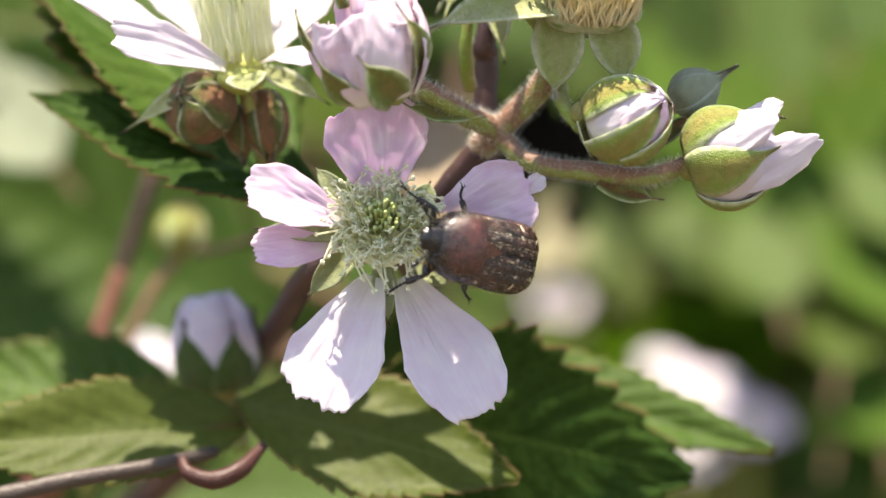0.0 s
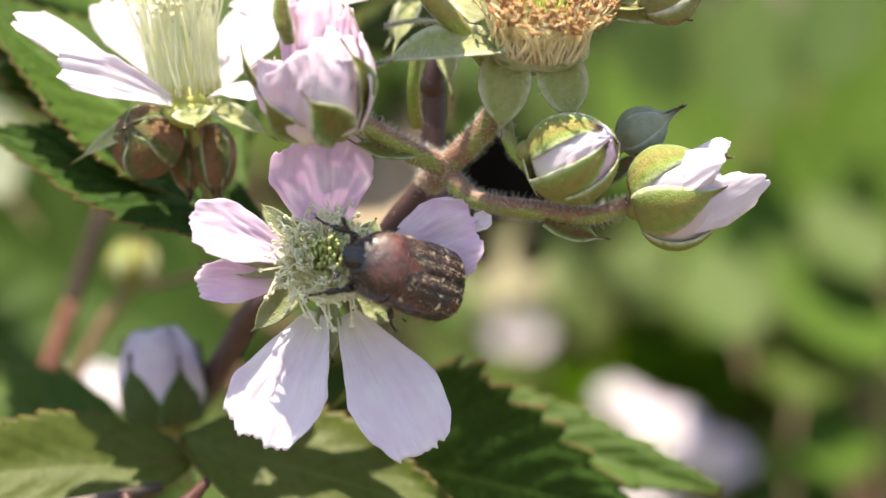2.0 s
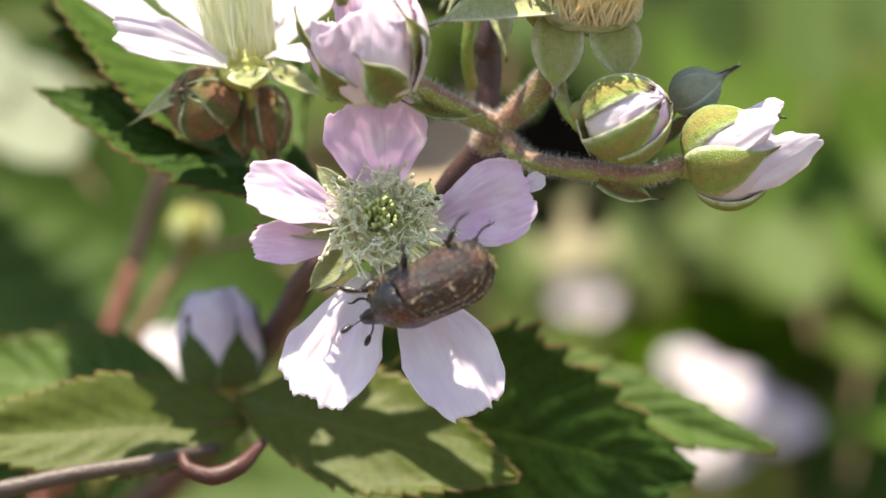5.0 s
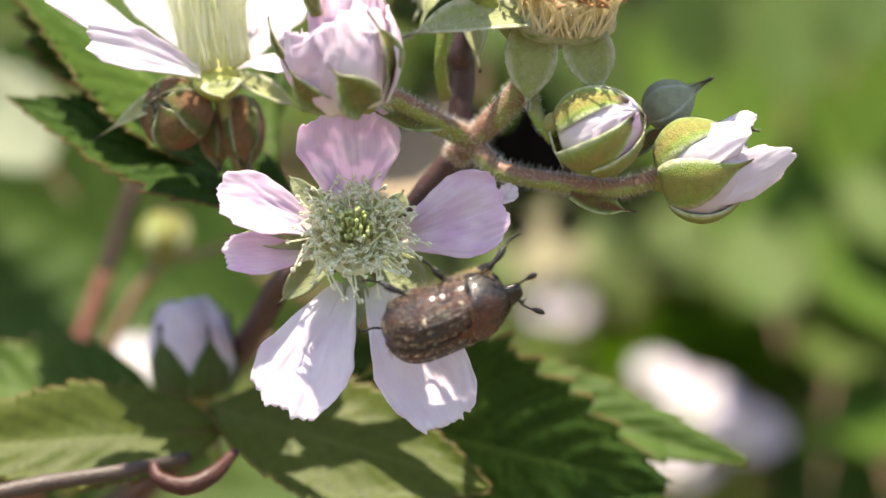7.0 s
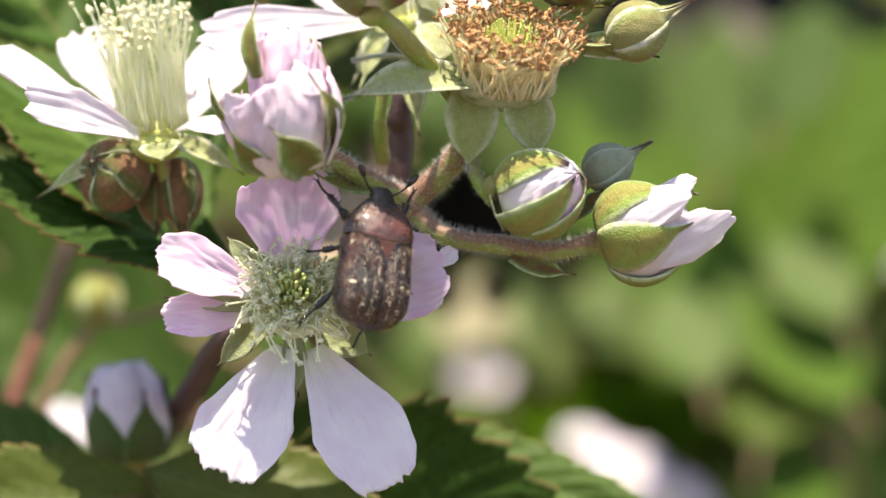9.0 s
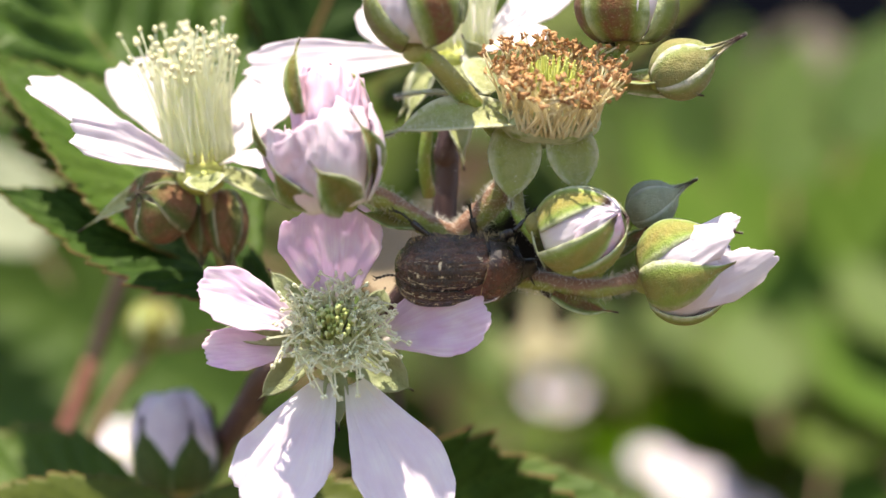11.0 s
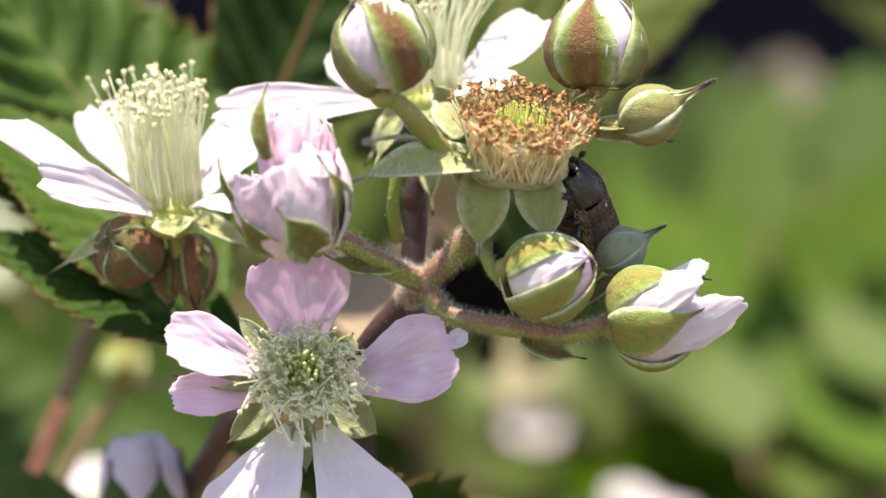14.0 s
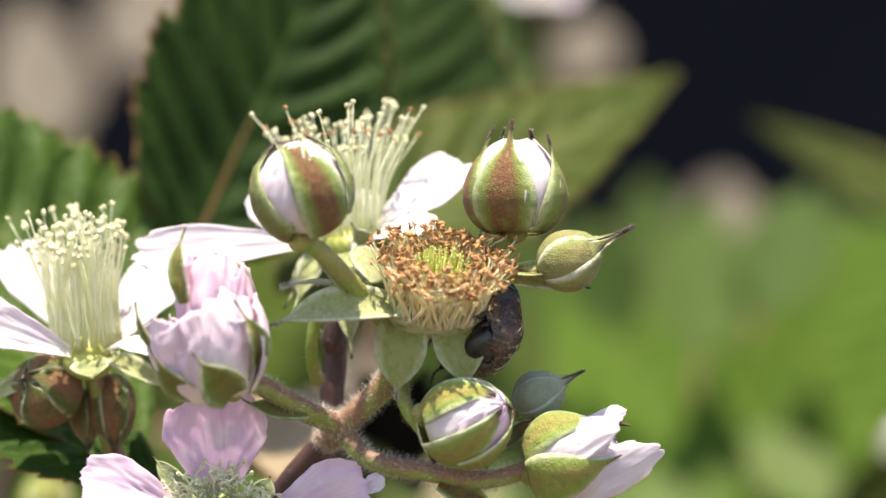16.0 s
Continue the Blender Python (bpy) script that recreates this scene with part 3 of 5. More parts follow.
def stem(points, radii, material, label, fuzz=0, category="twig", name="bramble_twig", hair=0.8, bracts=(), sides=10):
    """A hairy stalk along a smooth line, with any bracts on it."""
    path = smooth_path(points, 7)
    rng = random.Random(int(abs(points[0][0] * 97 + points[-1][2] * 13)))
    ob = thing(name, points[0], label, category)
    rod = tube(path, radii, sides, 0.12)
    part("stalk", rod, material, ob)
    if fuzz:
        part("hair", hairs_on(rod, int(fuzz * 1.9), hair * 1.05, 0.011, rng), HAIR, ob, "fine white hairs", kind="stuff")
        part("gland", joined([ball(Vector(rng.choice(rod[0])) + Vector((rng.uniform(-.1, .1), -0.1, rng.uniform(-.1, .1))), 0.035, nu=4, nv=3) for _ in range(fuzz // 20)]), GLAND, ob, "tiny yellow glands", kind="stuff")
    for base, tip, width, facing, mat in bracts:
        part("bract", sepal(base, tip, width, facing, 0.12, 0.2), mat, ob, "small pointed bract")
    return ob


def leaf(base, tip, width, facing, material, label, stalk=None, group="bramble leaves", **shape):
    ob = thing("bramble_leaf", base, label, "leaf", group)
    part("blade", leaf_blade(base, tip, width, facing, **shape), material, ob)
    b, t = Vector(base), Vector(tip)
    s, f, d = frame_of(t - b, facing)
    ridge = smooth_path([b - f * 0.15, b.lerp(t, 0.3) - f * 0.2, b.lerp(t, 0.6) - f * 0.2], 4)
    if shape.get("droop", 0) == 0:
        part("midrib", tube(ridge, [0.35, 0.25, 0.12], 6), LEAF_PALE, ob)
    if stalk:
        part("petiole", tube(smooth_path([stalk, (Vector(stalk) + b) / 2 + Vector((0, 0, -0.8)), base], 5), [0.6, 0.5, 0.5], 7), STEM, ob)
    return ob


# ---- setting ----
def ground():
    n = 40
    verts = []
    for i in range(n + 1):
        for j in range(n + 1):
            x, y = ((q / n * 2 - 1) for q in (i, j))
            x, y = 400e3 * x * abs(x) ** 3, 400e3 * y * abs(y) ** 3 + 300
            verts.append((x, y, 25 * noise.noise(Vector((x / 500, y / 500, 0)))))
    faces = [(i * (n + 1) + j, (i + 1) * (n + 1) + j, (i + 1) * (n + 1) + j + 1, i * (n + 1) + j + 1) for i in range(n) for j in range(n)]
    return tagged(part("ground", (verts, faces), SOIL), "brown garden soil under the brambles", "ground", kind="structure")


ground()
# a near-black slab added far back to stand in for deep shade
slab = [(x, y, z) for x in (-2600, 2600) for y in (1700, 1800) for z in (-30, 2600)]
tagged(part("backdrop", (slab, [(0, 1, 3, 2), (4, 6, 7, 5), (0, 4, 5, 1), (2, 3, 7, 6), (1, 5, 7, 3), (0, 2, 6, 4)]), SHADE, smooth=False), "near-black backdrop standing in for deep shade behind the brambles", "wall", kind="structure")


# ---- the open flower ----
F1 = Vector((-5.8, -4.0, 1001.9))
F1_AXIS = Vector((0.05, -0.90, 0.42))
flower = thing("blackberry_flower", F1, "open pale pink blackberry flower with ragged petals and stamens", "flower", "blackberry flowers")
PETALS_1 = [
    ((-5.9, -3.0, 1004.5), (-6.4, -7.0, 1014.5), 9.9, (0.05, -1, -0.15), 0.10, 0.8, 1, -0.03, 0.02),
    ((-9.4, -4.0, 1002.8), (-18.5, -9.0, 1006.2), 6.9, (0.15, -0.80, 0.55), 0.14, 0.5, 2, 0.02, 0.04),
    ((-10.1, -3.0, 1000.4), (-18.0, -7.0, 1000.3), 4.3, (0.1, -0.85, 0.3), 0.16, 0.25, 3, 0.02, 0.02),
    ((-1.4, -3.0, 1001.8), (8.8, -7.0, 1005.4), 8.3, (-0.05, -1, 0.10), 0.14, 0.6, 4, 0.02, 0.04),
    ((-4.0, -3.0, 997.3), (3.3, -9.4, 984.6), 9.3, (0.0, -0.80, 0.6), 0.10, 0.6, 5, 0.05, 0.04),
    ((-6.6, -3.0, 997.4), (-12.4, -9.6, 985.7), 9.2, (0.0, -0.80, 0.6), 0.10, 0.6, 6, 0.05, 0.04),
    ((7.5, -5.5, 1005.0), (9.8, -5.0, 1006.6), 1.8, (0.3, -0.8, 0.4), 0.25, 0.3, 7, -0.1, 0.0),
]
for base, tip, width, facing, cup, ripple, seed, roll, notch in PETALS_1:
    # lower petals take the paler copy: sunlight put into their colour
    part("petal", petal(base, tip, width, facing, cup, ripple, seed, roll, notch, 40, 40), PETAL_PALE if seed > 4 else PETAL, flower)
for base, tip, width, mat in (
    ((-9.8, -3.0, 1001.6), (-18.1, -5.0, 1002.3), 2.2, SEPAL_MOSS),
    ((-9.1, -2.0, 1004.5), (-12.4, -2.0, 1008.3), 2.2, SEPAL_MOSS),
    ((-2.0, -2.0, 1004.3), (-1.1, -2.0, 1006.6), 2.4, SEPAL_MOSS),
    ((-5.9, -2.0, 998.5), (-5.3, -4.5, 992.7), 2.6, SEPAL_MOSS),
    ((-8.5, -1.5, 1000.1), (-13.4, -1.0, 995.5), 3.0, SEPAL_MOSS),
    ((-3.1, -1.5, 999.6), (1.7, -1.0, 996.6), 4.2, SEPAL_MOSS),
):
    part("sepal", sepal(base, tip, width, (0, -1, 0.1), -0.08, 0.12), mat, flower)
part("receptacle", ball(F1 + Vector((0, 0.3, -0.3)), 3.3, (1, 0.6, 1), None, 18, 12), FILAMENT, flower, "cream cup of the flower")
rng1 = random.Random(11)
stamens(flower, F1 + Vector((0, -0.4, 0)), F1_AXIS, 230, 1.2, 3.5, 4.4, 0.64, FILAMENT, ANTHER_PALE, rng1, droop=0.30, size=0.34, wild=0.26, thick=0.15, curl=0.55)
styles(flower, F1 + F1_AXIS * 0.8, F1_AXIS, 1.8, 60, 4.0, CARPEL_GREY, rng1, 0.16)


# ---- the flower seen from the side ----
FL = Vector((-19.7, 6.0, 1018.0))
FL_AXIS = Vector((-0.12, -0.12, 1.0))
flower = thing("blackberry_flower", FL, "white blackberry flower with a tall brush of cream stamens", "flower", "blackberry flowers")
for base, tip, width, facing, cup, seed, roll in (
    ((-23.4, 4.0, 1019.3), (-36.7, 2.0, 1025.8), 5.6, (0.3, -0.55, 0.75), 0.10, 21, -0.06),
    ((-21.0, 3.0, 1018.1), (-31.1, -3.0, 1021.9), 4.6, (0.1, -0.88, 0.35), 0.18, 22, 0.12),
    ((-21.0, 9.0, 1019.6), (-28.0, 14.0, 1029.2), 7.0, (0.3, -1, 0.3), 0.10, 23, 0.0),
    ((-17.2, 7.0, 1019.2), (-11.6, 11.0, 1027.4), 7.4, (-0.4, -0.8, 0.5), 0.12, 24, 0.0),
    ((-17.5, 4.0, 1018.7), (-12.0, -1.0, 1019.2), 3.0, (0, -0.6, 0.8), 0.14, 25, 0.12),
):
    part("petal", petal(base, tip, width, facing, cup, 0.32, seed, roll, 0.12, 30, 26), PETAL_WHITE, flower)
for base, tip, width, f in (
    ((-21.2, 5.0, 1017.6), (-31.7, 6.0, 1011.8), 2.6, (0.4, -0.6, 0.6)),
    ((-17.6, 5.0, 1017.8), (-10.9, 6.0, 1014.4), 2.6, (-0.4, -0.6, 0.6)),
    ((-19.0, 2.0, 1017.3), (-18.6, 1.0, 1015.4), 4.4, (0, -1, 0.2)),
    ((-20.4, 9.0, 1017.8), (-25.9, 14.0, 1016.4), 2.6, (0, -0.6, 0.8)),
):
    part("sepal", sepal(base, tip, width, f, -0.06, 0.2), SEPAL_PALE, flower)
part("receptacle", ball(FL + Vector((0, 0, 0.3)), 2.5, (1, 1, 0.62), None, 16, 10), CARPEL, flower)
rng2 = random.Random(12)
stamens(flower, FL + Vector((0, 0, 1.0)), FL_AXIS, 135, 0.8, 3.5, 12.6, 0.12, FILAMENT, ANTHER, rng2, size=0.41, wild=0.17, thick=0.12)
part("disc", ball(FL + Vector((0, -0.6, -0.9)), 2.5, (1, 1, 0.62), None, 16, 8), CARPEL, flower, "yellow-green cup under the stamens")

# ---- the flower behind the upright buds ----
FK = Vector((5.9, 8.0, 1029.3))
flower = thing("blackberry_flower", FK, "white blackberry flower with loose stamens behind upright buds", "flower", "blackberry flowers")
for base, tip, width, facing, cup, seed, roll in (
    ((1.9, 7.0, 1029.6), (-15.2, 3.0, 1027.9), 4.9, (0, -0.92, 0.35), 0.12, 31, 0.0),
    ((3.0, 9.0, 1029.8), (-3.7, 12.0, 1035.3), 6.0, (0, -1, 0.3), 0.10, 32, 0.0),
    ((8.6, 7.0, 1030.9), (16.9, 8.0, 1037.8), 5.8, (-0.1, -0.8, 0.6), 0.10, 33, 0.0),
    ((8.1, 5.0, 1029.9), (13.7, 0.0, 1031.3), 5.0, (0, -0.6, 0.8), 0.12, 34, 0.1),
    ((5.2, 12.0, 1030.1), (6.1, 17.0, 1035.6), 6.0, (0, -1, 0.4), 0.10, 35, 0.0),
):
    part("petal", petal(base, tip, width, facing, cup, 0.30, seed, roll, 0.1, 30, 26), PETAL_WHITE, flower)
for base, tip in (((7.6, 5.0, 1028.8), (6.0, 3.0, 1031.4)), ((5.4, 6.0, 1028.6), (8.9, 0.0, 1024.1)), ((3.0, 9.0, 1029.0), (-0.5, 8.0, 1023.0)), ((3.1, 8.0, 1029.8), (0.3, 5.0, 1022.0)), ((5.6, 6.0, 1025.2), (6.4, 4.0, 1018.1))):
    part("sepal", sepal(base, tip, 2.6, (0, -1, 0.3), -0.05, 0.25), SEPAL_PALE, flower)
part("receptacle", ball(FK, 2.6, (1, 1, 0.6), None, 16, 8), CARPEL, flower)
rng3 = random.Random(13)
stamens(flower, FK + Vector((0, 0, 1)), Vector((-0.10, -0.05, 1)), 110, 0.8, 3.2, 12.4, 0.40, FILAMENT, [ANTHER, ANTHER, ANTHER, ANTHER_GREY, ANTHER_BROWN], rng3, size=0.36, wild=0.16, thick=0.09)

# ---- the faded flower ----
FS = Vector((14.5, -5.0, 1022.1))
FS_AXIS = Vector((0.10, -0.52, 0.85))
flower = thing("faded_flower", FS, "faded blackberry flower with withered brown anthers and pale sepals", "flower", "blackberry flowers")
for base, tip, width, f, b in (
    ((10.9, -7.0, 1022.7), (-1.0, -11.0, 1020.6), 5.0, (0.1, -0.75, 0.65), -0.10),
    ((11.5, -6.0, 1022.0), (10.9, -6.5, 1014.1), 5.8, (0, -1, 0.15), -0.12),
    ((16.0, -6.0, 1021.8), (17.7, -6.5, 1015.0), 5.6, (0.1, -1, 0.15), -0.11),
    ((7.9, -3.0, 1024.0), (-0.1, -12.0, 1024.2), 1.2, (0, -0.5, 0.85), -0.08),
    ((9.1, 0.0, 1025.5), (6.0, 3.0, 1029.2), 3.6, (0, -0.7, 0.7), -0.10),
):
    part("sepal", sepal(base, tip, width, f, b, 0.12, 3, 0.0, 26, 12, 1.9 if width > 5.5 else 2.2), SEPAL_PALE if b < -0.095 and width < 5.2 else SEPAL_FELT, flower)
felt = [ob for ob in flower.children if ob.name.startswith("sepal")]
for ob in felt:
    o = origin_of(ob) * 1000
    skin = ([tuple(v.co * 1000 + o) for v in ob.data.vertices], [tuple(f.vertices) for f in ob.data.polygons])
    part("hair", hairs_on(skin, 1500, 0.60, 0.014, random.Random(3)), HAIR, ob, "downy white hairs", kind="stuff")
part("receptacle", ball(FS + FS_AXIS * 0.4, 5.0, (1, 0.95, 0.5), None, 18, 10), SEPAL_LIME, flower)
rng4 = random.Random(14)
stamens(flower, FS + FS_AXIS * 1.2, FS_AXIS, 310, 2.9, 4.7, 6.0, 0.24, FILAMENT_TAN, ANTHER_BROWN, rng4, size=0.40, wild=0.30, thick=0.15, long=1.5, curl=0.25)
styles(flower, FS + FS_AXIS * 1.2, FS_AXIS, 3.2, 170, 5.4, CARPEL, rng4, 0.085)

# ---- buds ----
def wrapped(ob, base, top, radius, material, turns, seed, narrow=0.25, flare=0.1, ragged=0.10, close=0.60):
    """Loose petals rolled round one another, with creased sides and ragged rims."""
    axis = Vector(top) - Vector(base)
    at = radial(axis, base)
    length = axis.length
    for k, turn in enumerate(turns):
        o = Vector((seed * 3.7 + k * 5.1, k * 2.3, seed))
        tall = 1 - 0.16 * (k % 3) / 2

        def fn(u, v, k=k, turn=turn, o=o, tall=tall):
            h = u * tall * (1 - 0.13 * v * v + ragged * noise.noise(o + Vector((v * 2.4, 0, 0))) + 0.25 * ragged * noise.noise(o + Vector((v * 9, 3, 0))))
            g = max(0.0, math.sin(math.pi * min(1.0, 0.14 + close * h))) ** 0.75 * (1 - narrow * h)
            r = radius * g * (0.90 + 0.11 * v + 0.03 * (k % 2)) + flare * radius * u ** 5
            crease = 1 - 2 * abs(noise.noise(o + Vector((v * 2.6 + u * 0.8, u * 1.4, 0))))
            r += radius * (0.10 * crease + 0.05 * noise.noise(o + Vector((v * 6, u * 5, 4)))) * (0.2 + u)
            return at(radians(turn) + v * 0.92, r, h * length)

        part("petal", sheet(fn, 30, 30, 0.09), material, ob)


loose = bud((-4.2, -12.0, 1014.2), (-6.6, -12.5, 1024.0), 3.4, "large pale pink bud with loose crumpled petals in green sepals", SEPAL, PETAL_BUD, opening=0.05, swell=0.5, fuzz=620, calyx=[
    ((-8.7, -14.5, 1022.6), (-8.8, -13.0, 1029.7), 2.2, (-0.6, -0.8, 0), -0.16),
    ((-3.0, -12.0, 1023.2), (-6.3, -12.0, 1027.4), 2.0, (0.6, -0.7, 0.2), -0.20),
    ((-2.6, -13.0, 1015.6), (-4.3, -17.5, 1022.9), 3.4, (0.85, -0.6, 0), -0.20),
    ((-4.0, -15.5, 1014.1), (-7.8, -19.5, 1018.1), 4.6, (0.2, -0.9, -0.3), -0.22),
    ((-6.4, -13.5, 1014.1), (-11.8, -16.5, 1018.6), 3.4, (-0.55, -0.8, -0.3), -0.20),
    ((-11.2, -14.0, 1018.1), (-13.3, -14.0, 1022.7), 1.2, (-0.8, -0.6, 0), -0.12)])
wrapped(loose, (-5.0, -12.5, 1014.0), (-7.3, -13.5, 1023.1), 5.6, PETAL_BUD, (60, 128, 196, 268, 340, 95), 4, 0.12, 0.06, 0.16)
wrapped(loose, (-5.5, -12.0, 1018.2), (-6.3, -11.8, 1027.4), 4.2, PETAL_ROSE, (75, 140, 10, 215, 290), 9, 0.30, 0.0, 0.12)
breaking = bud((23.8, -4.0, 1007.3), (32.1, -5.0, 1009.8), 4.9, "yellow-green bud opening with white petals at its tip", SEPAL_LIME, PETAL_WHITE, 0.96, 0.03, 1.30, 0.20, 0.0, 600, swell=0.55, shut=1.45, blades=[(76, 1.05, 0.95), (145, 1.0, 1.0), (215, 1.0, 1.0), (290, 1.0, 1.0), (2, 1.08, 0.95)])
for base, tip, width, facing, cup, crease, seed in (
    ((26.5, -7.0, 1005.2), (36.3, -7.0, 1010.2), 4.8, (-0.1, -0.9, -0.3), -0.10, 0.22, 51),
    ((25.7, -4.0, 1008.7), (32.6, -4.5, 1013.4), 3.8, (-0.2, -0.8, 0.55), -0.12, 0.3, 52),
    ((25.3, -7.0, 1009.1), (32.4, -9.0, 1012.2), 4.6, (-0.1, -0.85, 0.5), -0.15, 0.35, 53),
):
    part("petal", crumpled(base, tip, width, facing, cup, seed, crease, 0.1), PETAL_WHITE, breaking)
# a round bud: creased petals and pointed sepals that hug one ball
def hugging(centre, radius, start, end, width, seed=0, crease=0.0, tail=0.0, taper=1.6, lift=0.05, nu=26, nv=12):
    """A blade laid on a ball from one way to another, ending in a free point."""
    c, a, b = Vector(centre), Vector(start).normalized(), Vector(end).normalized()
    side = a.cross(b).normalized()
    swing = a.angle(b)

    def fn(u, v):
        d = Matrix.Rotation(swing * min(u, 1.0), 3, side) @ a
        half = width / radius * max(0.03, (0.35 + 0.65 * math.sin(math.pi * min(1, 0.12 + 0.62 * u))) * (1 - u ** taper) ** 0.7)
        o = Vector((seed * 2.7 + v * 2.2, u * 2.4, seed))
        r = radius * (1 + crease * (1 - 2 * abs(noise.noise(o))) * (0.3 + u) + 0.02 * noise.noise(o * 3))
        r += lift * radius * max(0, u - 0.7) * 3 + 0.03 * radius * v
        free = max(0, u - 0.84) / 0.16
        way = (d + side * math.tan(v * half * 0.5)).normalized()
        return c + way * r + side.cross(b) * (tail * free)

    return sheet(fn, nu, nv, 0.13)


def round_bud(centre, radius, foot, label, petals, blades, seed):
    """A bud of creased petals and pointed sepals on one ball, on its stalk's end."""
    ob = thing("flower_bud", foot, label, "flower bud", "bramble buds")
    rng = random.Random(seed)
    part("petal", ball(centre, radius * 0.86, nu=24, nv=16), PETAL_BUD, ob)
    for k, (start, end, width, mat) in enumerate(petals):
        part("petal", hugging(centre, radius * 0.90, start, end, width, seed + k, 0.07, 0.5, 3.0, 0.10, 34, 24), mat, ob)
    shapes = []
    for start, end, width, tail, mat in blades:
        shapes.append(hugging(centre, radius * 1.02, start, end, width, 7, 0.0, tail, 1.5))
        part("sepal", shapes[-1], mat, ob)
    part("receptacle", ball(foot, 1.2, nu=12, nv=8), STEM_GREEN, ob)
    part("hair", hairs_on(joined(shapes), 1300, 0.42, 0.012, rng), HAIR, ob, "short pale hairs", kind="stuff")
    part("gland", joined([ball(Vector(rng.choice(shapes[i % len(shapes)][0])), 0.032, nu=4, nv=3) for i in range(110)]), GLAND, ob, "tiny sticky yellow glands", kind="stuff")


round_bud((17.5, -8.5, 1011.9), 4.35, (13.5, -6.5, 1012.7), "round green bud with rosy petals showing between its sepals", [
    ((-0.89, -0.40, -0.23), (0.67, -0.64, 0.38), 6.0, PETAL_WHITE),
    ((-0.34, -0.52, -0.78), (0.76, -0.54, 0.35), 5.4, PETAL_BUD),
    ((0.34, -0.41, -0.85), (0.84, -0.47, 0.28), 5.6, PETAL_ROSE),
    ((-0.33, 0.00, 0.95), (0.74, -0.45, 0.50), 5.2, PETAL_WHITE),
], [
    ((-0.71, 0.00, -0.70), (0.69, -0.69, 0.23), 5.4, 0.7, SEPAL_LIME),
    ((-0.93, -0.27, 0.24), (0.50, -0.61, 0.62), 5.6, 0.6, SEPAL_LIME),
    ((-0.09, -0.27, -0.96), (0.97, -0.22, 0.10), 4.6, 1.0, SEPAL_LIME),
    ((-0.32, 0.20, 0.92), (0.92, 0.00, 0.40), 4.2, 0.6, SEPAL_PALE),
    ((-0.93, 0.34, -0.10), (-0.60, 0.00, -0.80), 6.0, 0.0, SEPAL_LIME),
], 1)
round_bud((1.9, -12.3, 1033.3), 4.75, (1.8, -12.3, 1028.7), "upright round bud with red-brown sepals and slim dark tips", [
    ((-0.04, -0.43, -0.90), (-0.07, -0.53, 0.85), 6.0, PETAL_WHITE),
    ((-0.49, -0.40, -0.78), (-0.18, -0.50, 0.84), 5.6, PETAL_BUD),
    ((0.51, -0.40, -0.76), (0.10, -0.46, 0.88), 5.6, PETAL_WHITE),
    ((0.07, 0.43, -0.90), (0.04, 0.53, 0.85), 6.0, PETAL_WHITE),
], [
    ((0.56, -0.27, -0.78), (-0.36, -0.33, 0.87), 7.0, 1.3, SEPAL_RED),
    ((-0.21, -0.27, -0.94), (-0.73, 0.00, 0.69), 6.8, 1.2, SEPAL_OLIVE),
    ((0.92, 0.00, -0.38), (0.28, -0.20, 0.94), 5.6, 1.2, SEPAL_OLIVE),
    ((-0.04, 0.38, -0.92), (-0.18, 0.40, 0.90), 5.4, 1.0, SEPAL_RED),
    ((-0.49, 0.40, -0.78), (-0.66, 0.00, 0.75), 5.2, 1.0, SEPAL_OLIVE),
], 5)
bud((22.0, -3.0, 1030.3), (22.0, -3.0, 1039.3), 4.75, "upright bud with brown-red sepals and white petals", SEPAL_RED, PETAL_WHITE, 0.98, 0.0, 0.32, 0.16, 0.12, 700, shut=2.7, swell=0.56, blades=[(106, 1.06, 1.1), (18, 0.92, 1.1), (172, 1.0, 1.1), (238, 1.02, 1.0), (305, 1.0, 1.0)], folds=0.09, tones=(SEPAL_RED, SEPAL_OLIVE, SEPAL_RED, SEPAL_OLIVE, SEPAL_OLIVE))
bud((24.6, -6.0, 1026.2), (30.4, -6.5, 1029.4), 2.75, "small closed green bud with a long curled tip", SEPAL_SEAM, PETAL_BUD, 1.04, -0.05, 0.3, 0.42, 0.0, 520, swell=0.85, point=0.05, shut=10)
bud((22.6, 0.0, 1013.6), (27.2, -1.0, 1016.3), 2.25, "small closed grey-green bud with a curled tip", SEPAL_GREY, PETAL_BUD, 1.04, -0.05, 0.3, 0.30, 0.0, 700, swell=0.9, point=0.05, shut=10)
bud((-22.5, 8.5, 1013.6), (-25.4, 3.0, 1015.7), 3.5, "round closed bud with red-brown and dark green sepals", SEPAL_DARK, PETAL_BUD, 1.04, -0.06, 0.9, 0.02, 0.0, 120, point=0.04, shut=10)
bud((-20.2, 10.0, 1014.6), (-19.7, 9.0, 1009.4), 1.7, "slim drooping green bud below a flower", SEPAL_DARK, PETAL_BUD, 1.04, -0.05, 0.9, 0.1, 0.0, 40, point=0.04, shut=10)
bud((-17.8, 9.0, 1016.0), (-17.0, 8.0, 1009.1), 2.2, "slim drooping bud with pale sepal seams", SEPAL_DARK, PETAL_BUD, 1.04, -0.05, 0.4, 0.1, 0.0, 40, point=0.04, shut=10)
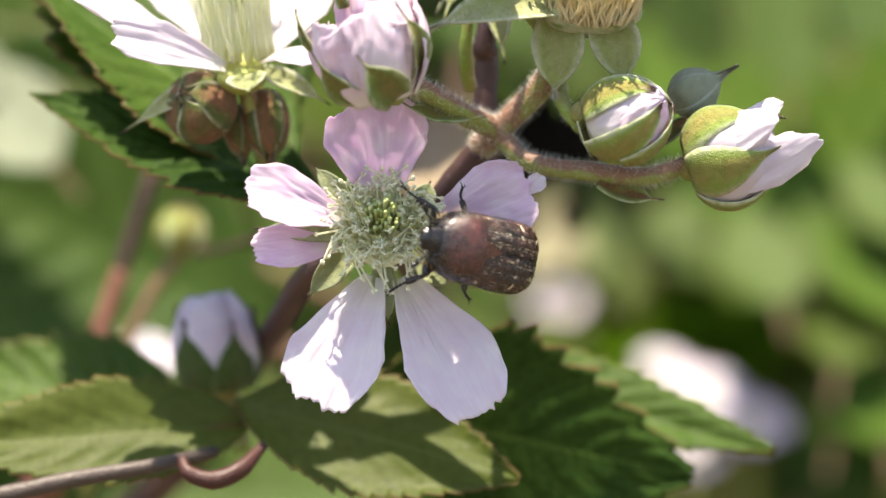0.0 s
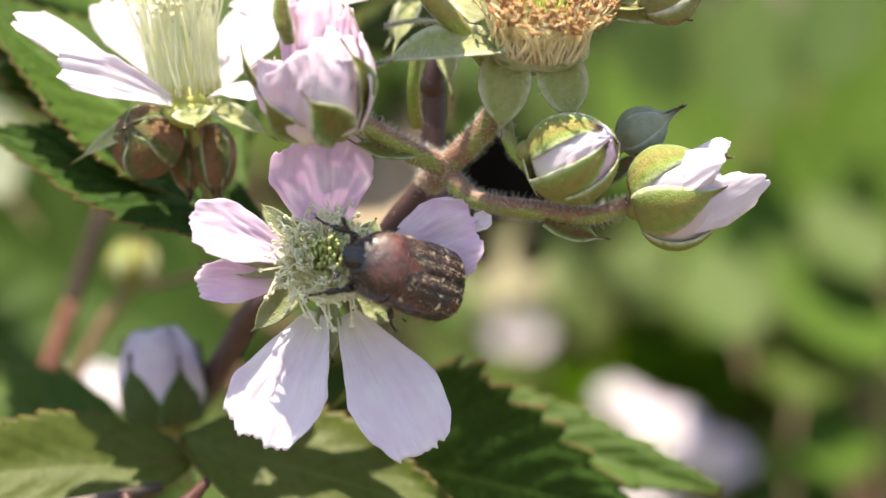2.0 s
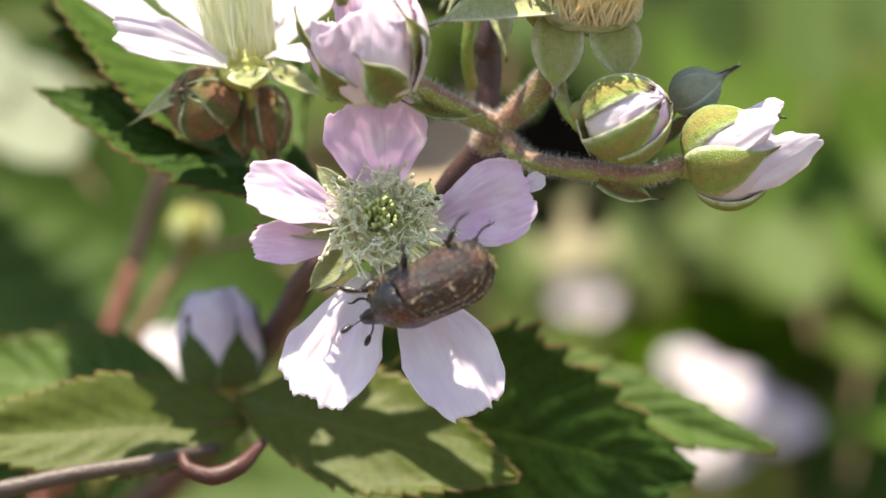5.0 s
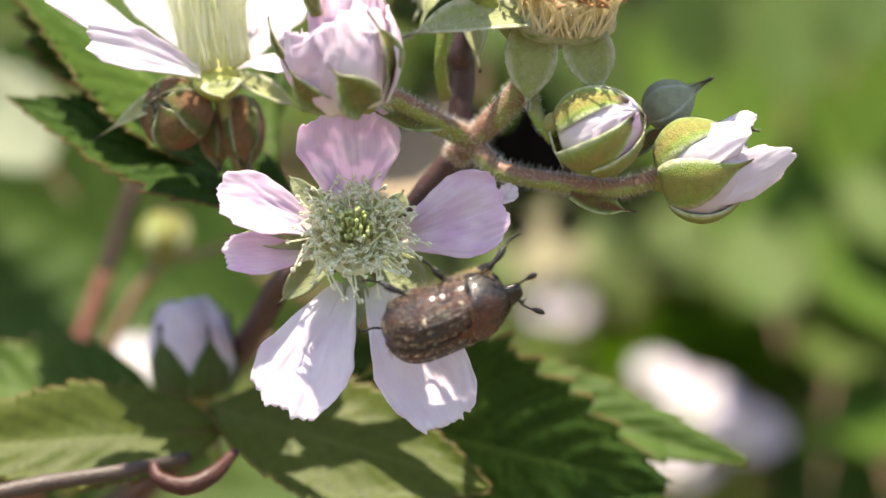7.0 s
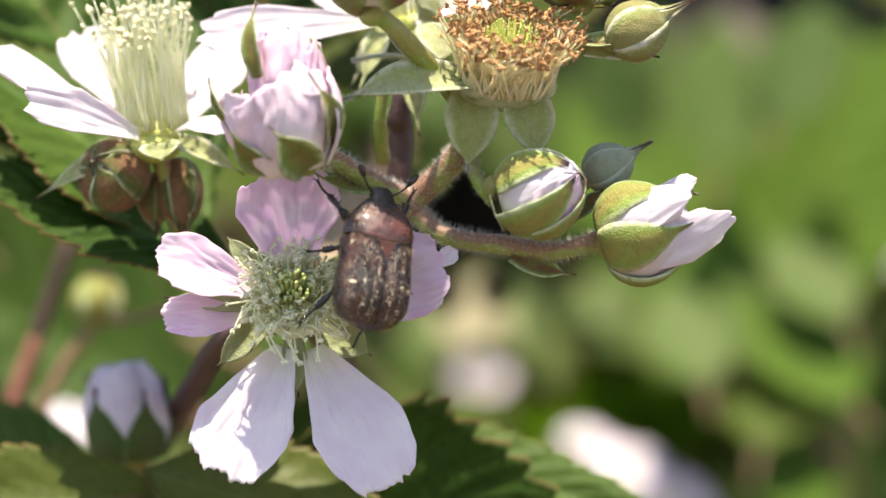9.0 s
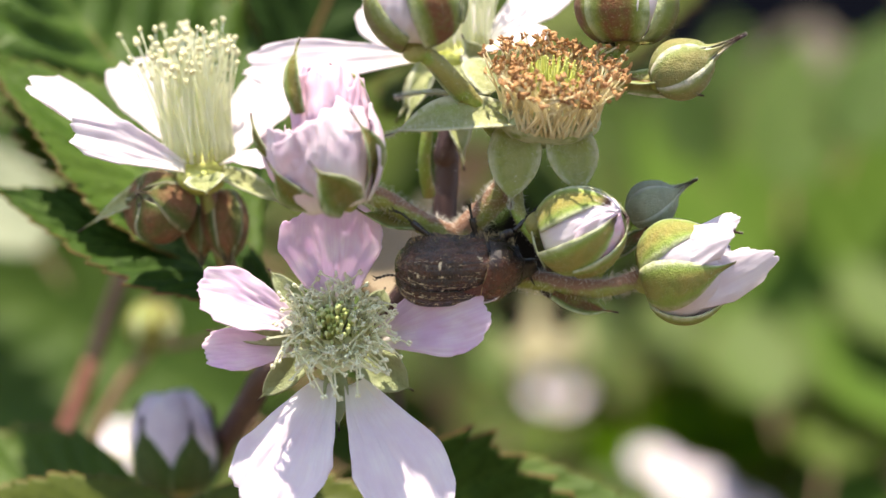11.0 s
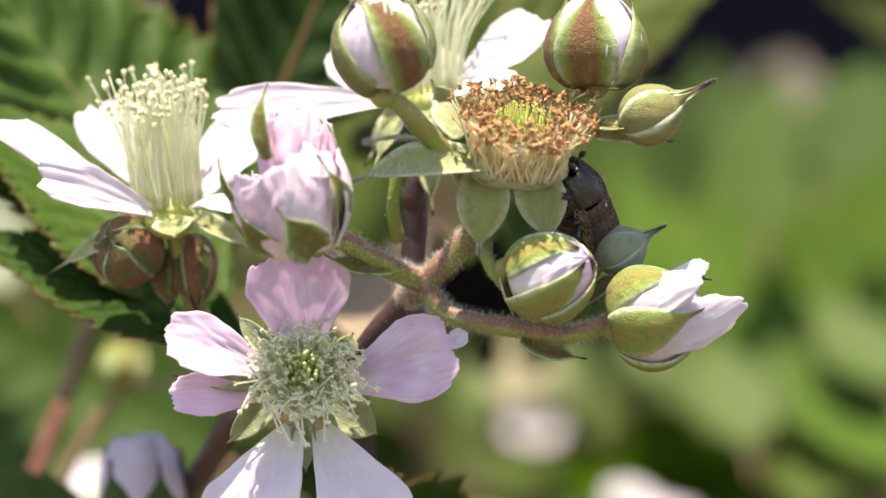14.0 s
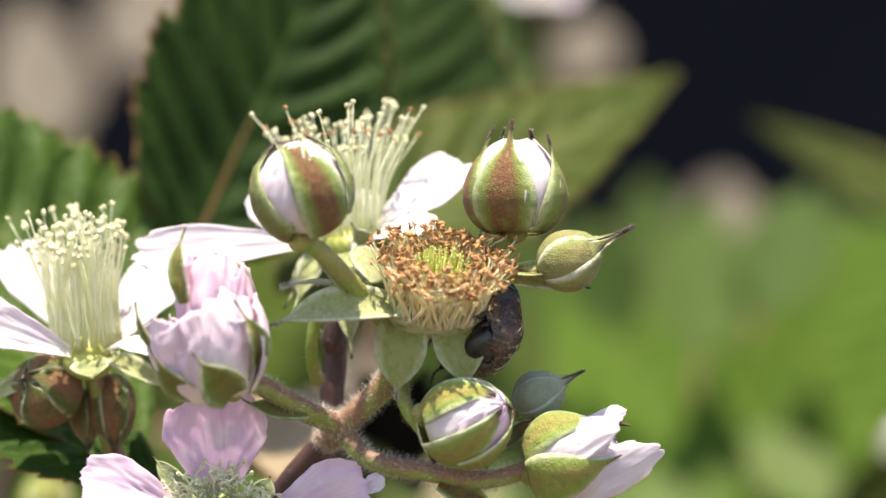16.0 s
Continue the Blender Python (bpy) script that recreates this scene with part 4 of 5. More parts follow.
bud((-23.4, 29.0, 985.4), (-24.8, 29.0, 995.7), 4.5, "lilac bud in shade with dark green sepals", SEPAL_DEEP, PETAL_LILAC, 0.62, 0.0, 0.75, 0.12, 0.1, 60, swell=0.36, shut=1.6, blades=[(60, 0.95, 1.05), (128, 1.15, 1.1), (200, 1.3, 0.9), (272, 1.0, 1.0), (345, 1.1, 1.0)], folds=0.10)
bud((-30.7, 70.0, 999.8), (-30.0, 70.0, 1005.7), 2.9, "small yellow-green bud out in the shade", SEPAL_LIME, SEPAL_LIME, 0.95, 0.05, 0.2, 0.1, 0.2, 0)

bud((79.2, 250.0, 1013.9), (79.1, 250.0, 1021.0), 4.2, "yellow-green bud far back among leaves", SEPAL_LIME, SEPAL_LIME, 0.95, 0.0, 0.2, 0.1, 0.2, 0)

# ---- stems ----
NODE = (5.5, 0.0, 1011.4)
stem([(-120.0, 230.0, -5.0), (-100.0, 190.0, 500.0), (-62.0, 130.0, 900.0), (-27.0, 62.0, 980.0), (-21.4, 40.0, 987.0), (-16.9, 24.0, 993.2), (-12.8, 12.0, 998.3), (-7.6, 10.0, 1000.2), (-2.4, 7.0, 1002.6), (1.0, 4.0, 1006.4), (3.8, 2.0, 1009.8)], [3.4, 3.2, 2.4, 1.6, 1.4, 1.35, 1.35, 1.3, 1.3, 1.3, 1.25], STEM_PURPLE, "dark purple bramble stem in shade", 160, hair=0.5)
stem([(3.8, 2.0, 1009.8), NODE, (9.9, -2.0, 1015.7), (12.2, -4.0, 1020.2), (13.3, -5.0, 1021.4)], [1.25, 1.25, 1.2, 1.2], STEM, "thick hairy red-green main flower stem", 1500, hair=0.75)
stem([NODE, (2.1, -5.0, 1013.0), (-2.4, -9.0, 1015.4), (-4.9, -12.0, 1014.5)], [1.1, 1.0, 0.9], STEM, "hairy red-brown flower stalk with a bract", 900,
     bracts=[((2.4, -6.0, 1012.7), (-3.7, -10.0, 1014.1), 2.6, (0, -0.8, 0.6), SEPAL)])
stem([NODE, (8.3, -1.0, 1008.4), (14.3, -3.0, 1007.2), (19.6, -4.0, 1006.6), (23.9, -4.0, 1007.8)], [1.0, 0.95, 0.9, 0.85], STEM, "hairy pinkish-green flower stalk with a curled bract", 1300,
     bracts=[((15.1, -4.0, 1006.2), (21.3, -5.0, 1004.4), 2.8, (0, -0.8, 0.5), SEPAL_RED)])
stem([(11.2, -3.0, 1016.6), (11.8, -5.0, 1013.6), (13.4, -6.0, 1011.3)], [0.8, 0.7, 0.7], STEM_GREEN, "short green bud stalk", 120, hair=0.5)
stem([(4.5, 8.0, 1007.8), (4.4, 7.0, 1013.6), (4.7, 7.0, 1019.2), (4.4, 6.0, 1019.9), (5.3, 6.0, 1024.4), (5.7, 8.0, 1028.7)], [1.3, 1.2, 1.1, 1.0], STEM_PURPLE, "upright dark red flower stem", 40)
stem([(2.9, 5.0, 1015.8), (2.5, 2.0, 1018.6), (2.9, 1.0, 1023.0)], [0.65, 0.6, 0.6], STEM_GREEN, "upright green flower stalk", 20)
stem([(10.1, -4.0, 1021.2), (6.9, -8.0, 1024.5), (4.3, -11.0, 1027.2), (2.0, -12.0, 1029.0)], [0.95, 0.95, 0.9, 0.85], STEM_GREEN, "smooth green bud stalk with a brown bract", 120, hair=0.5,
     bracts=[((6.4, -9.0, 1024.2), (1.6, -12.0, 1029.3), 1.8, (-0.5, -0.8, 0.2), SEPAL_RED)])
stem([(17.9, 0.0, 1021.5), (19.0, -1.0, 1025.3), (20.9, -3.0, 1029.9)], [0.8, 0.8, 0.8], STEM_GREEN, "green bud stalk behind a faded flower", 60)
stem([(17.6, -2.0, 1023.6), (21.1, -5.0, 1025.9), (24.9, -6.0, 1026.8)], [0.8, 0.7, 0.6], STEM_GREEN, "green bud stalk with a red-edged bract", 80, hair=0.5,
     bracts=[((21.9, -6.0, 1026.6), (27.2, -8.0, 1027.6), 2.4, (0, -0.7, 0.7), SEPAL_RED), ((22.1, -6.0, 1025.8), (29.1, -8.0, 1024.9), 1.8, (0, -0.9, -0.3), SEPAL_SEAM)])
stem([(18.7, 1.0, 1006.7), (20.6, 0.0, 1010.5), (22.6, 0.0, 1013.5)], [0.6, 0.6, 0.6], STEM_GREEN, "thin green bud stalk", 60, hair=0.5,
     bracts=[((21.1, -1.0, 1010.0), (24.5, -2.0, 1013.0), 1.8, (0, -1, 0.2), SEPAL_DARK)])
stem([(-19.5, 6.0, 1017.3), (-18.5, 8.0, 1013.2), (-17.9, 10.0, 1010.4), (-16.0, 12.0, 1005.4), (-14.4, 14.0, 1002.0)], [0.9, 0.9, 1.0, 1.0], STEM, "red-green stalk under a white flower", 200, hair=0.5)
stem([(-18.5, 8.0, 1013.2), (-20.6, 9.0, 1013.3), (-22.5, 8.5, 1013.5)], [0.6, 0.6, 0.6], STEM_GREEN, "short curved bud stalk", 0)
stem([(-22.4, 29.0, 985.6), (-22.0, 29.0, 982.6), (-21.4, 28.0, 979.1)], [0.8, 0.9, 0.9], STEM_GREEN, "short green bud stalk in shade", 0)
stem([(-38.0, 75.0, 998.1), (-36.2, 75.0, 1003.4), (-34.1, 75.0, 1009.3), (-32.2, 78.0, 1016.8)], [1.0, 0.95, 0.95, 0.9], STEM_PURPLE, "dark upper end of a bramble cane", 0, name="bramble_cane", category="cane")
stem([(-120.0, 150.0, -5.0), (-95.0, 110.0, 600.0), (-50.3, 75.0, 960.3), (-46.8, 75.0, 971.4), (-42.2, 75.0, 986.1), (-39.7, 75.0, 993.4), (-38.0, 75.0, 998.1)], [3.0, 2.4, 1.3, 1.15, 1.1, 1.05, 1.0], STEM_ROSE, "rose-red bramble cane among green leaves", 0, name="bramble_cane", category="cane")
stem([(-42.3, 70.0, 971.7), (-38.1, 70.0, 986.9), (-34.0, 70.0, 995.4), (-30.7, 70.0, 999.6)], [0.85, 0.8, 0.75, 0.7], STEM, "thin red-brown cane carrying a small bud", 0, name="bramble_cane", category="cane")
stem([(-29.3, 70.0, 999.9), (-24.7, 60.0, 1000.6), (-19.7, 50.0, 1002.0)], [0.4, 0.35, 0.3], STEM_PURPLE, "thin dark bare twig", 0, name="bramble_cane", category="cane")
stem([(-47.3, 4.0, 975.8), (-41.9, 5.0, 976.9), (-36.7, 6.0, 977.9), (-29.2, 7.0, 979.0), (-23.3, 12.0, 980.0)], [0.95, 0.9, 0.8, 0.65], STEM_BARK, "brown leaf stalk beneath pale leaves", 0, name="bramble_twig")
stem([(-26.2, 6.0, 979.7), (-25.4, 5.0, 978.3), (-23.0, 5.0, 977.6), (-20.4, 6.0, 978.6), (-18.3, 9.0, 980.7)], [0.5, 0.8, 1.0, 0.9, 0.5], STEM_HOOK, "dark red hooked leaf stalk", 0, name="bramble_twig")
stem([(104.0, 300.0, -5.0), (96.0, 285.0, 600.0), (80.2, 252.0, 997.0), (79.2, 250.0, 1013.6)], [2.4, 1.8, 0.9, 0.7], STEM_GREEN, "green cane carrying a bud far back", 0, name="bramble_cane", category="cane")

# ---- leaves near the flowers ----
leaf((-12.6, 12.0, 1005.7), (-41.3, 17.0, 1016.2), 12.5, (0.25, -0.70, 0.6), LEAF, "dark green toothed bramble leaf with a brown tip", fold=0.2, seed=1, teeth=12, bite=1.8)
leaf((-15.2, 21.0, 1008.5), (-43.0, 23.0, 1030.1), 23.5, (0.55, -0.6, 0.6), LEAF_MID, "sunlit green bramble leaf behind a white flower", fold=0.2, seed=2, teeth=17)
leaf((-8.7, 24.0, 983.8), (25.3, 21.0, 976.2), 23.0, (0.0, -1.0, -0.12), LEAF, "dark green sharply toothed bramble leaf", fold=0.10, seed=3, teeth=11, broad=0.40, pleat=0.2, bite=2.0)
leaf((-0.4, 32.0, 988.1), (34.0, 25.0, 978.4), 11.0, (0.1, -0.75, 0.65), LEAF_MID, "lighter green toothed bramble leaf with a brown tip", fold=0.15, seed=4, bite=1.5, teeth=13, pleat=0.15)
leaf((-21.7, 17.0, 984.8), (7.0, 11.0, 976.8), 14.5, (0.1, -0.85, 0.5), LEAF_PALE, "yellow-green bramble leaf with red edges", fold=0.15, seed=5, teeth=18, pleat=0.06, broad=0.5)
leaf((-20.1, 17.0, 982.4), (-53.1, 10.0, 980.9), 12.0, (-0.1, -0.85, 0.5), LEAF_PALE, "yellow-green bramble leaf with red toothed edges", fold=0.15, seed=6, teeth=18, pleat=0.06)
leaf((-27.7, 34.0, 981.3), (-55.5, 40.0, 988.2), 17.0, (0, -0.7, 0.7), LEAF_MID, "green bramble leaf in half shade", fold=0.2, seed=7)
leaf((2.5, 36.0, 984.3), (-5.2, 30.0, 988.2), 9.0, (0, -0.6, 0.8), LEAF_LIME, "small bright green leaf between flowers", fold=0.2, seed=8)
leaf((-16.9, 34.0, 1012.6), (-46.0, 37.0, 1048.8), 34.0, (0.25, -0.75, 0.6), LEAF_RIB, "large deeply ribbed green bramble leaf", fold=0.15, seed=9, pleat=1.3, teeth=17)
leaf((-12.8, 42.0, 1028.7), (5.1, 56.0, 1074.4), 29.0, (0.15, -0.9, -0.30), LEAF_SHADED, "tall ribbed bramble leaf with shade in its dark green", fold=0.15, seed=10, pleat=0.8, teeth=17)
leaf((4.5, 80.0, 1030.9), (11.9, 88.0, 1075.5), 32.0, (0.0, -0.9, -0.5), LEAF_SHADED, "bramble leaf with shade in its dark green", fold=0.15, seed=14, pleat=0.6)
leaf((-3.6, 55.0, 1026.8), (43.0, 95.0, 1055.8), 22.0, (-0.3, -0.95, 0.2), LEAF_OLIVE, "broad olive-green bramble leaf before dark shade", fold=0.15, seed=11, teeth=15, pleat=0.5)
leaf((93.4, 170.0, 1040.6), (60.7, 180.0, 1057.7), 9.0, (0, -0.8, 0.4), LEAF_OLIVE, "olive-green leaf tip before dark shade", fold=0.2, seed=12)
stem([(150.0, 230.0, -5.0), (130.0, 200.0, 700.0), (96.3, 172.0, 1026.1), (93.0, 170.0, 1040.8)], [3.0, 2.4, 1.6, 1.0], STEM_GREEN, "green bramble cane with one leaf", 0, name="bramble_cane", category="cane")

# ---- foliage further back ----
def far_leaf(material, label):
    """A leaf one unit tall along z, facing forward, to be copied."""
    ob = thing("hedge_leaf", (0, 0, 0), label, "leaf", "hedge leaves")
    part("blade", leaf_blade((0, 0, 0), (0, 0, 60), 36, (0, -1, 0), nu=60, nv=14, pleat=1.1, fold=0.2, teeth=12, seed=3), material, ob)
    part("petiole", tube(smooth_path([(0, 4, -14), (0, 1.5, -6), (0, 0, 0.5)], 4), [0.9, 0.8, 0.8], 7), STEM, ob)
    return ob


def place_leaf(source, base, size, lean, tilt, turn):
    m = Matrix.Translation(Vector(base) / 1000) @ pose(0, 0, 0, 0, 0, turn) @ pose(0, 0, 0, tilt, 0, 0) @ pose(0, 0, 0, 0, lean, 0)
    ob = copy_thing(source, m)
    ob.scale = (size / 60,) * 3
    return ob


FAR = [far_leaf(LEAF_MID, "mid-green hedge leaf in sun"), far_leaf(LEAF_LIME, "vivid lime hedge leaf lit through"), far_leaf(LEAF_RIB, "deep green hedge leaf"), far_leaf(LEAF_SOFT, "pale soft green hedge leaf in sun"), far_leaf(LEAF, "dark green hedge leaf in deep shade"), far_leaf(LEAF_FRESH, "broad fresh green leaf behind the flowers"), far_leaf(LEAF_VIVID, "vivid green leaf lit through by the sun")]
HEDGE = [
    # which, base, length, lean, tilt, turn
    (3, (62.4, 330.0, 995.8), 54, 8, -15, 5), (3, (39.6, 340.0, 1001.6), 50, -18, -20, 0), (3, (85.1, 350.0, 995.3), 60, -6, -15, -10), (3, (51.9, 345.0, 1000.3), 48, -4, -15, 5), (0, (76.2, 360.0, 989.9), 60, 3, -15, 5),
    (1, (18.7, 340.0, 980.3), 70, 86, -55, 0), (1, (49.8, 335.0, 983.1), 45, 78, -55, 0), (2, (60.1, 360.0, 959.0), 70, 10, -30, 0), (3, (39.8, 345.0, 996.1), 70, 60, -35, 0),
    (3, (53.2, 270.0, 1011.6), 30, -28, -20, 0), (3, (60.6, 265.0, 1005.9), 30, 25, -35, 0), (3, (72.5, 270.0, 1009.9), 30, 35, -20, 0), (0, (69.2, 290.0, 1025.9), 24, -40, -30, 0), (3, (80.2, 280.0, 1018.0), 28, -30, -30, 0), (3, (17.4, 300.0, 992.4), 26, -12, -35, 0), (3, (25.6, 305.0, 990.2), 26, 12, -35, 0),
    (0, (39.4, 305.0, 996.8), 30, 70, -45, 0), (1, (24.5, 285.0, 986.0), 30, 86, -64, 0), (1, (45.8, 292.0, 986.8), 32, 86, -64, 0), (2, (54.8, 335.0, 1038.4), 24, -3, -20, 0), (0, (91.7, 325.0, 1034.7), 25, -5, -20, 0), (5, (85.8, 335.0, 962.3), 44, 4, -30, 0), (3, (50.0, 310.0, 1002.9), 26, 40, -35, 0), (3, (66.3, 320.0, 1013.4), 30, -30, -30, 0), (0, (55.9, 285.0, 996.3), 26, 50, -55, 0), (3, (66.0, 310.0, 987.9), 36, -12, -40, -15), (0, (53.0, 330.0, 1001.4), 30, 15, -40, 0), (1, (11.9, 258.0, 980.5), 22, 70, -60, 0), (1, (27.1, 256.0, 979.6), 24, 80, -60, 0), (1, (40.7, 262.0, 980.3), 24, 80, -60, 0), (1, (54.1, 262.0, 979.3), 24, 75, -60, 0), (3, (78.3, 300.0, 1030.2), 26, -12, -20, 0), (0, (70.6, 305.0, 1027.4), 24, 20, -20, 0),
    (3, (11.4, 245.0, 992.2), 17, -10, -38, 0), (3, (21.3, 250.0, 993.0), 19, 15, -42, 0), (1, (30.8, 252.0, 990.1), 18, -20, -48, 0), (3, (36.0, 262.0, 996.6), 20, 25, -40, 0),
    (5, (94.9, 380.0, 957.2), 60, -10, -35, 0), (2, (69.0, 340.0, 949.1), 80, 30, -30, 0), (3, (11.8, 310.0, 987.5), 45, 15, -40, 0), (3, (31.4, 330.0, 991.0), 45, -15, -45, 0), (1, (13.9, 320.0, 977.8), 60, 70, -55, 0), (1, (27.2, 335.0, 982.4), 50, 85, -60, 0), (3, (17.9, 300.0, 995.7), 28, 60, -45, 0),
    (2, (-24.8, 150.0, 988.0), 70, -62, -15, 0), (2, (-25.4, 165.0, 998.1), 75, -66, -8, 0), (1, (-45.5, 190.0, 983.9), 65, -85, -45, 0),
    (0, (-38.2, 190.0, 1013.5), 80, -78, -20, 0), (2, (-61.9, 210.0, 995.9), 80, -30, -25, 0), (0, (-8.3, 220.0, 957.3), 80, -82, -35, 0),
    (2, (5.1, 280.0, 1033.6), 85, 5, -25, 0),
    (1, (-8.4, 300.0, 1011.5), 80, -5, -25, 0), (3, (38.6, 320.0, 1014.9), 34, 20, -25, 0), (0, (45.2, 325.0, 1010.8), 40, -20, -20, 0), (1, (52.9, 330.0, 1006.6), 36, 35, -30, 0), (3, (31.3, 318.0, 1010.6), 34, -35, -25, 0), (3, (54.9, 330.0, 990.9), 52, -22, -15, 0),
    (0, (65.9, 335.0, 991.0), 52, -5, -15, 0), (3, (73.8, 340.0, 988.8), 60, 20, -15, 0), (1, (89.2, 345.0, 995.4), 50, 25, -20, 0),
    (2, (46.2, 330.0, 1007.7), 60, -30, -20, 0), (0, (99.9, 340.0, 1009.1), 45, 5, -20, 0), (3, (-64.9, 210.0, 1028.5), 45, -60, -35, 0), (2, (-41.9, 210.0, 1034.2), 42, -40, -25, 0),
]
# near-black leaves added behind the stems, standing in for shaded gaps
GAP_SHADE = far_leaf(LEAF_GAP_SHADE, "near-black leaf standing in for shade in a gap")
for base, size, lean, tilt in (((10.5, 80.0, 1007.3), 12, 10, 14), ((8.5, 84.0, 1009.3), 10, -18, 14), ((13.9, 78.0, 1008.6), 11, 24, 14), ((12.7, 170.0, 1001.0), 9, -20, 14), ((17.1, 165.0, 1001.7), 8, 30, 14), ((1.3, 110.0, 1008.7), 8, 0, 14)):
    place_leaf(GAP_SHADE, base, size, lean, tilt, 0)
GAP_SHADE.location = (0.02, 0.68, 0.84)
HEDGE += [(5, (67.1, 196.0, 968.6), 24, -10, -48, 0), (0, (59.0, 200.0, 968.5), 22, 16, -48, 0), (3, (73.6, 205.0, 999.3), 24, -24, -50, 0), (5, (74.2, 200.0, 987.3), 28, -30, -48, 0), (3, (51.6, 202.0, 990.0), 26, -10, -50, 0), (0, (65.6, 204.0, 990.7), 26, -20, -50, 0), (1, (59.7, 198.0, 980.6), 28, 14, -52, 0), (3, (79.8, 240.0, 1011.7), 34, 24, -30, 0), (5, (78.7, 262.0, 980.0), 46, -30, -25, 0), (5, (62.1, 268.0, 983.8), 40, -14, -30, 0), (2, (44.2, 230.0, 1027.4), 22, -22, -10, 0), (0, (55.5, 222.0, 1023.7), 30, 3, -30, 0), (2, (65.4, 224.0, 1031.1), 26, 20, -30, 0), (5, (58.9, 232.0, 999.8), 52, -24, -36, 8), (5, (61.7, 236.0, 999.8), 60, 27, -24, -8), (5, (60.6, 246.0, 1001.4), 46, 2, -40, 0), (6, (23.8, 250.0, 980.9), 30, 62, -48, 0), (6, (37.3, 256.0, 979.5), 30, 66, -48, 0)]
for which, base, size, lean, tilt, turn in HEDGE:
    place_leaf(FAR[which], base, size, lean, tilt, turn)
fill = random.Random(5)
for k in range(170):
    x = fill.uniform(-170, 190)
    y = fill.uniform(400, 620)
    size = fill.uniform(45, 80)
    roof = 1048 + 0.06 * (y - 400) - (15 if x > 40 else 0) + (30 if x < -20 else 0)
    z = fill.uniform(860, roof - 0.75 * size)
    place_leaf(FAR[fill.choice((0, 0, 2, 2, 1, 3))], (x, y, z), size, fill.uniform(-75, 75), fill.uniform(-55, -15), fill.uniform(-40, 40))
for ob in FAR:
    ob.location = (0.05 * FAR.index(ob), 0.66, 0.84)


def far_blossom(centre, size, seed, label="white blackberry blossom far behind"):
    ob = thing("blackberry_flower", centre, label, "flower", "blackberry flowers")
    c = Vector(centre)
    s, f, n = frame_of((0.1, -0.55, 0.83))
    for k in range(5):
        a = k * 1.2566 + seed
        d = s * math.cos(a) + f * math.sin(a) + n * 0.25
        part("petal", petal(c + d * size * 0.1, c + d * size * 0.5, size * 0.46, n, 0.1, 0.4, seed + k, 0, 0.1, 10, 8), PETAL_PALE, ob)
    part("receptacle", ball(c + Vector((0, -1, 0)), size * 0.12, nu=10, nv=6), CARPEL, ob)
    part("pedicel", tube(smooth_path([c, c + Vector((1, 6, -9)), c + Vector((2, 30, -40)), c + Vector((3, 80, -80))], 5), [0.7, 0.8, 0.9, 1.0], 7), STEM_GREEN, ob)
    return ob


for spot, size, seed in (((19.7, 290.0, 989.6), 11, 1), ((34.4, 222.0, 980.4), 8, 6), ((40.6, 214.0, 976.2), 12, 3), ((47.4, 217.0, 970.7), 14, 4), ((37.8, 220.0, 965.7), 12, 9), ((-40.9, 140.0, 985.4), 9, 5), ((98.2, 330.0, 1012.3), 12, 8), ((-75.4, 300.0, 1026.9), 20, 11), ((-75.7, 320.0, 1021.4), 16, 13), ((30.8, 300.0, 1091.7), 16, 2)):
    far_blossom(spot, size, seed)
DRY = far_leaf(LEAF_DRY, "withered beige hedge leaf")
for base, size, lean, tilt in (((87.3, 500.0, 1040.0), 36, -18, -25), ((75.3, 510.0, 1042.8), 34, 12, -25), ((82.4, 505.0, 1037.4), 40, -2, -25), ((-72.9, 460.0, 1074.0), 40, -15, -25), ((-61.5, 470.0, 1093.1), 36, 25, -25), ((32.1, 250.0, 976.0), 11, 10, -35), ((38.2, 330.0, 1077.3), 16, 10, -25), ((45.9, 335.0, 1080.1), 14, -20, -25), ((35.0, 274.0, 976.5), 11, 30, -45), ((58.4, 262.0, 986.5), 9, 25, -30), ((67.3, 330.0, 1045.6), 17, 8, -25), ((74.0, 334.0, 1045.9), 15, -12, -25)):
    place_leaf(DRY, base, size, lean, tilt, 0)


STRAW = far_leaf(LEAF_STRAW, "withered straw-coloured leaf behind the flowers")
STRAW.location = (-0.08, 0.66, 0.84)


def propped(base, size, lean, tilt, root, thick, source=DRY):
    """A withered leaf at the end of its own cane."""
    base = Vector(base)
    place_leaf(source, base, size, lean, tilt, 0)
    foot = base + (pose(0, 0, 0, tilt, 0, 0) @ pose(0, 0, 0, 0, lean, 0)).to_3x3() @ Vector((0, 4, -14)) * size / 60
    stem([root, (foot.lerp(Vector(root), 0.4))[:], (foot + Vector((0.4, 2, -9)))[:], foot[:]], [3 * thick, 2.2 * thick, 1.2 * thick, 0.8 * thick], STEM_PURPLE, "thin cane holding a withered leaf", 0, name="bramble_cane", category="cane")


propped((0.7, 250.0, 1010.4), 18, 0, -35, (20.0, 330.0, -5.0), 0.5)
propped((-1.3, 45.0, 1004.8), 18, 4, -52, (-12.8, 12.0, 998.3), 0.4, STRAW)
place_leaf(STRAW, (-3.4, 48.0, 1005.4), 16, -8, -52, 0)
SILVER = far_leaf(LEAF_SILVER, "pale silvery leaf turned over in the sun")
SILVER.location = (-0.10, 0.66, 0.84)
place_leaf(SILVER, (-52.4, 138.0, 1012.1), 25, -40, -32, 0)
place_leaf(SILVER, (-62.1, 142.0, 1019.9), 18, -30, -32, 0)
SAND = far_leaf(LEAF_SAND, "sand-coloured withered hedge leaf")
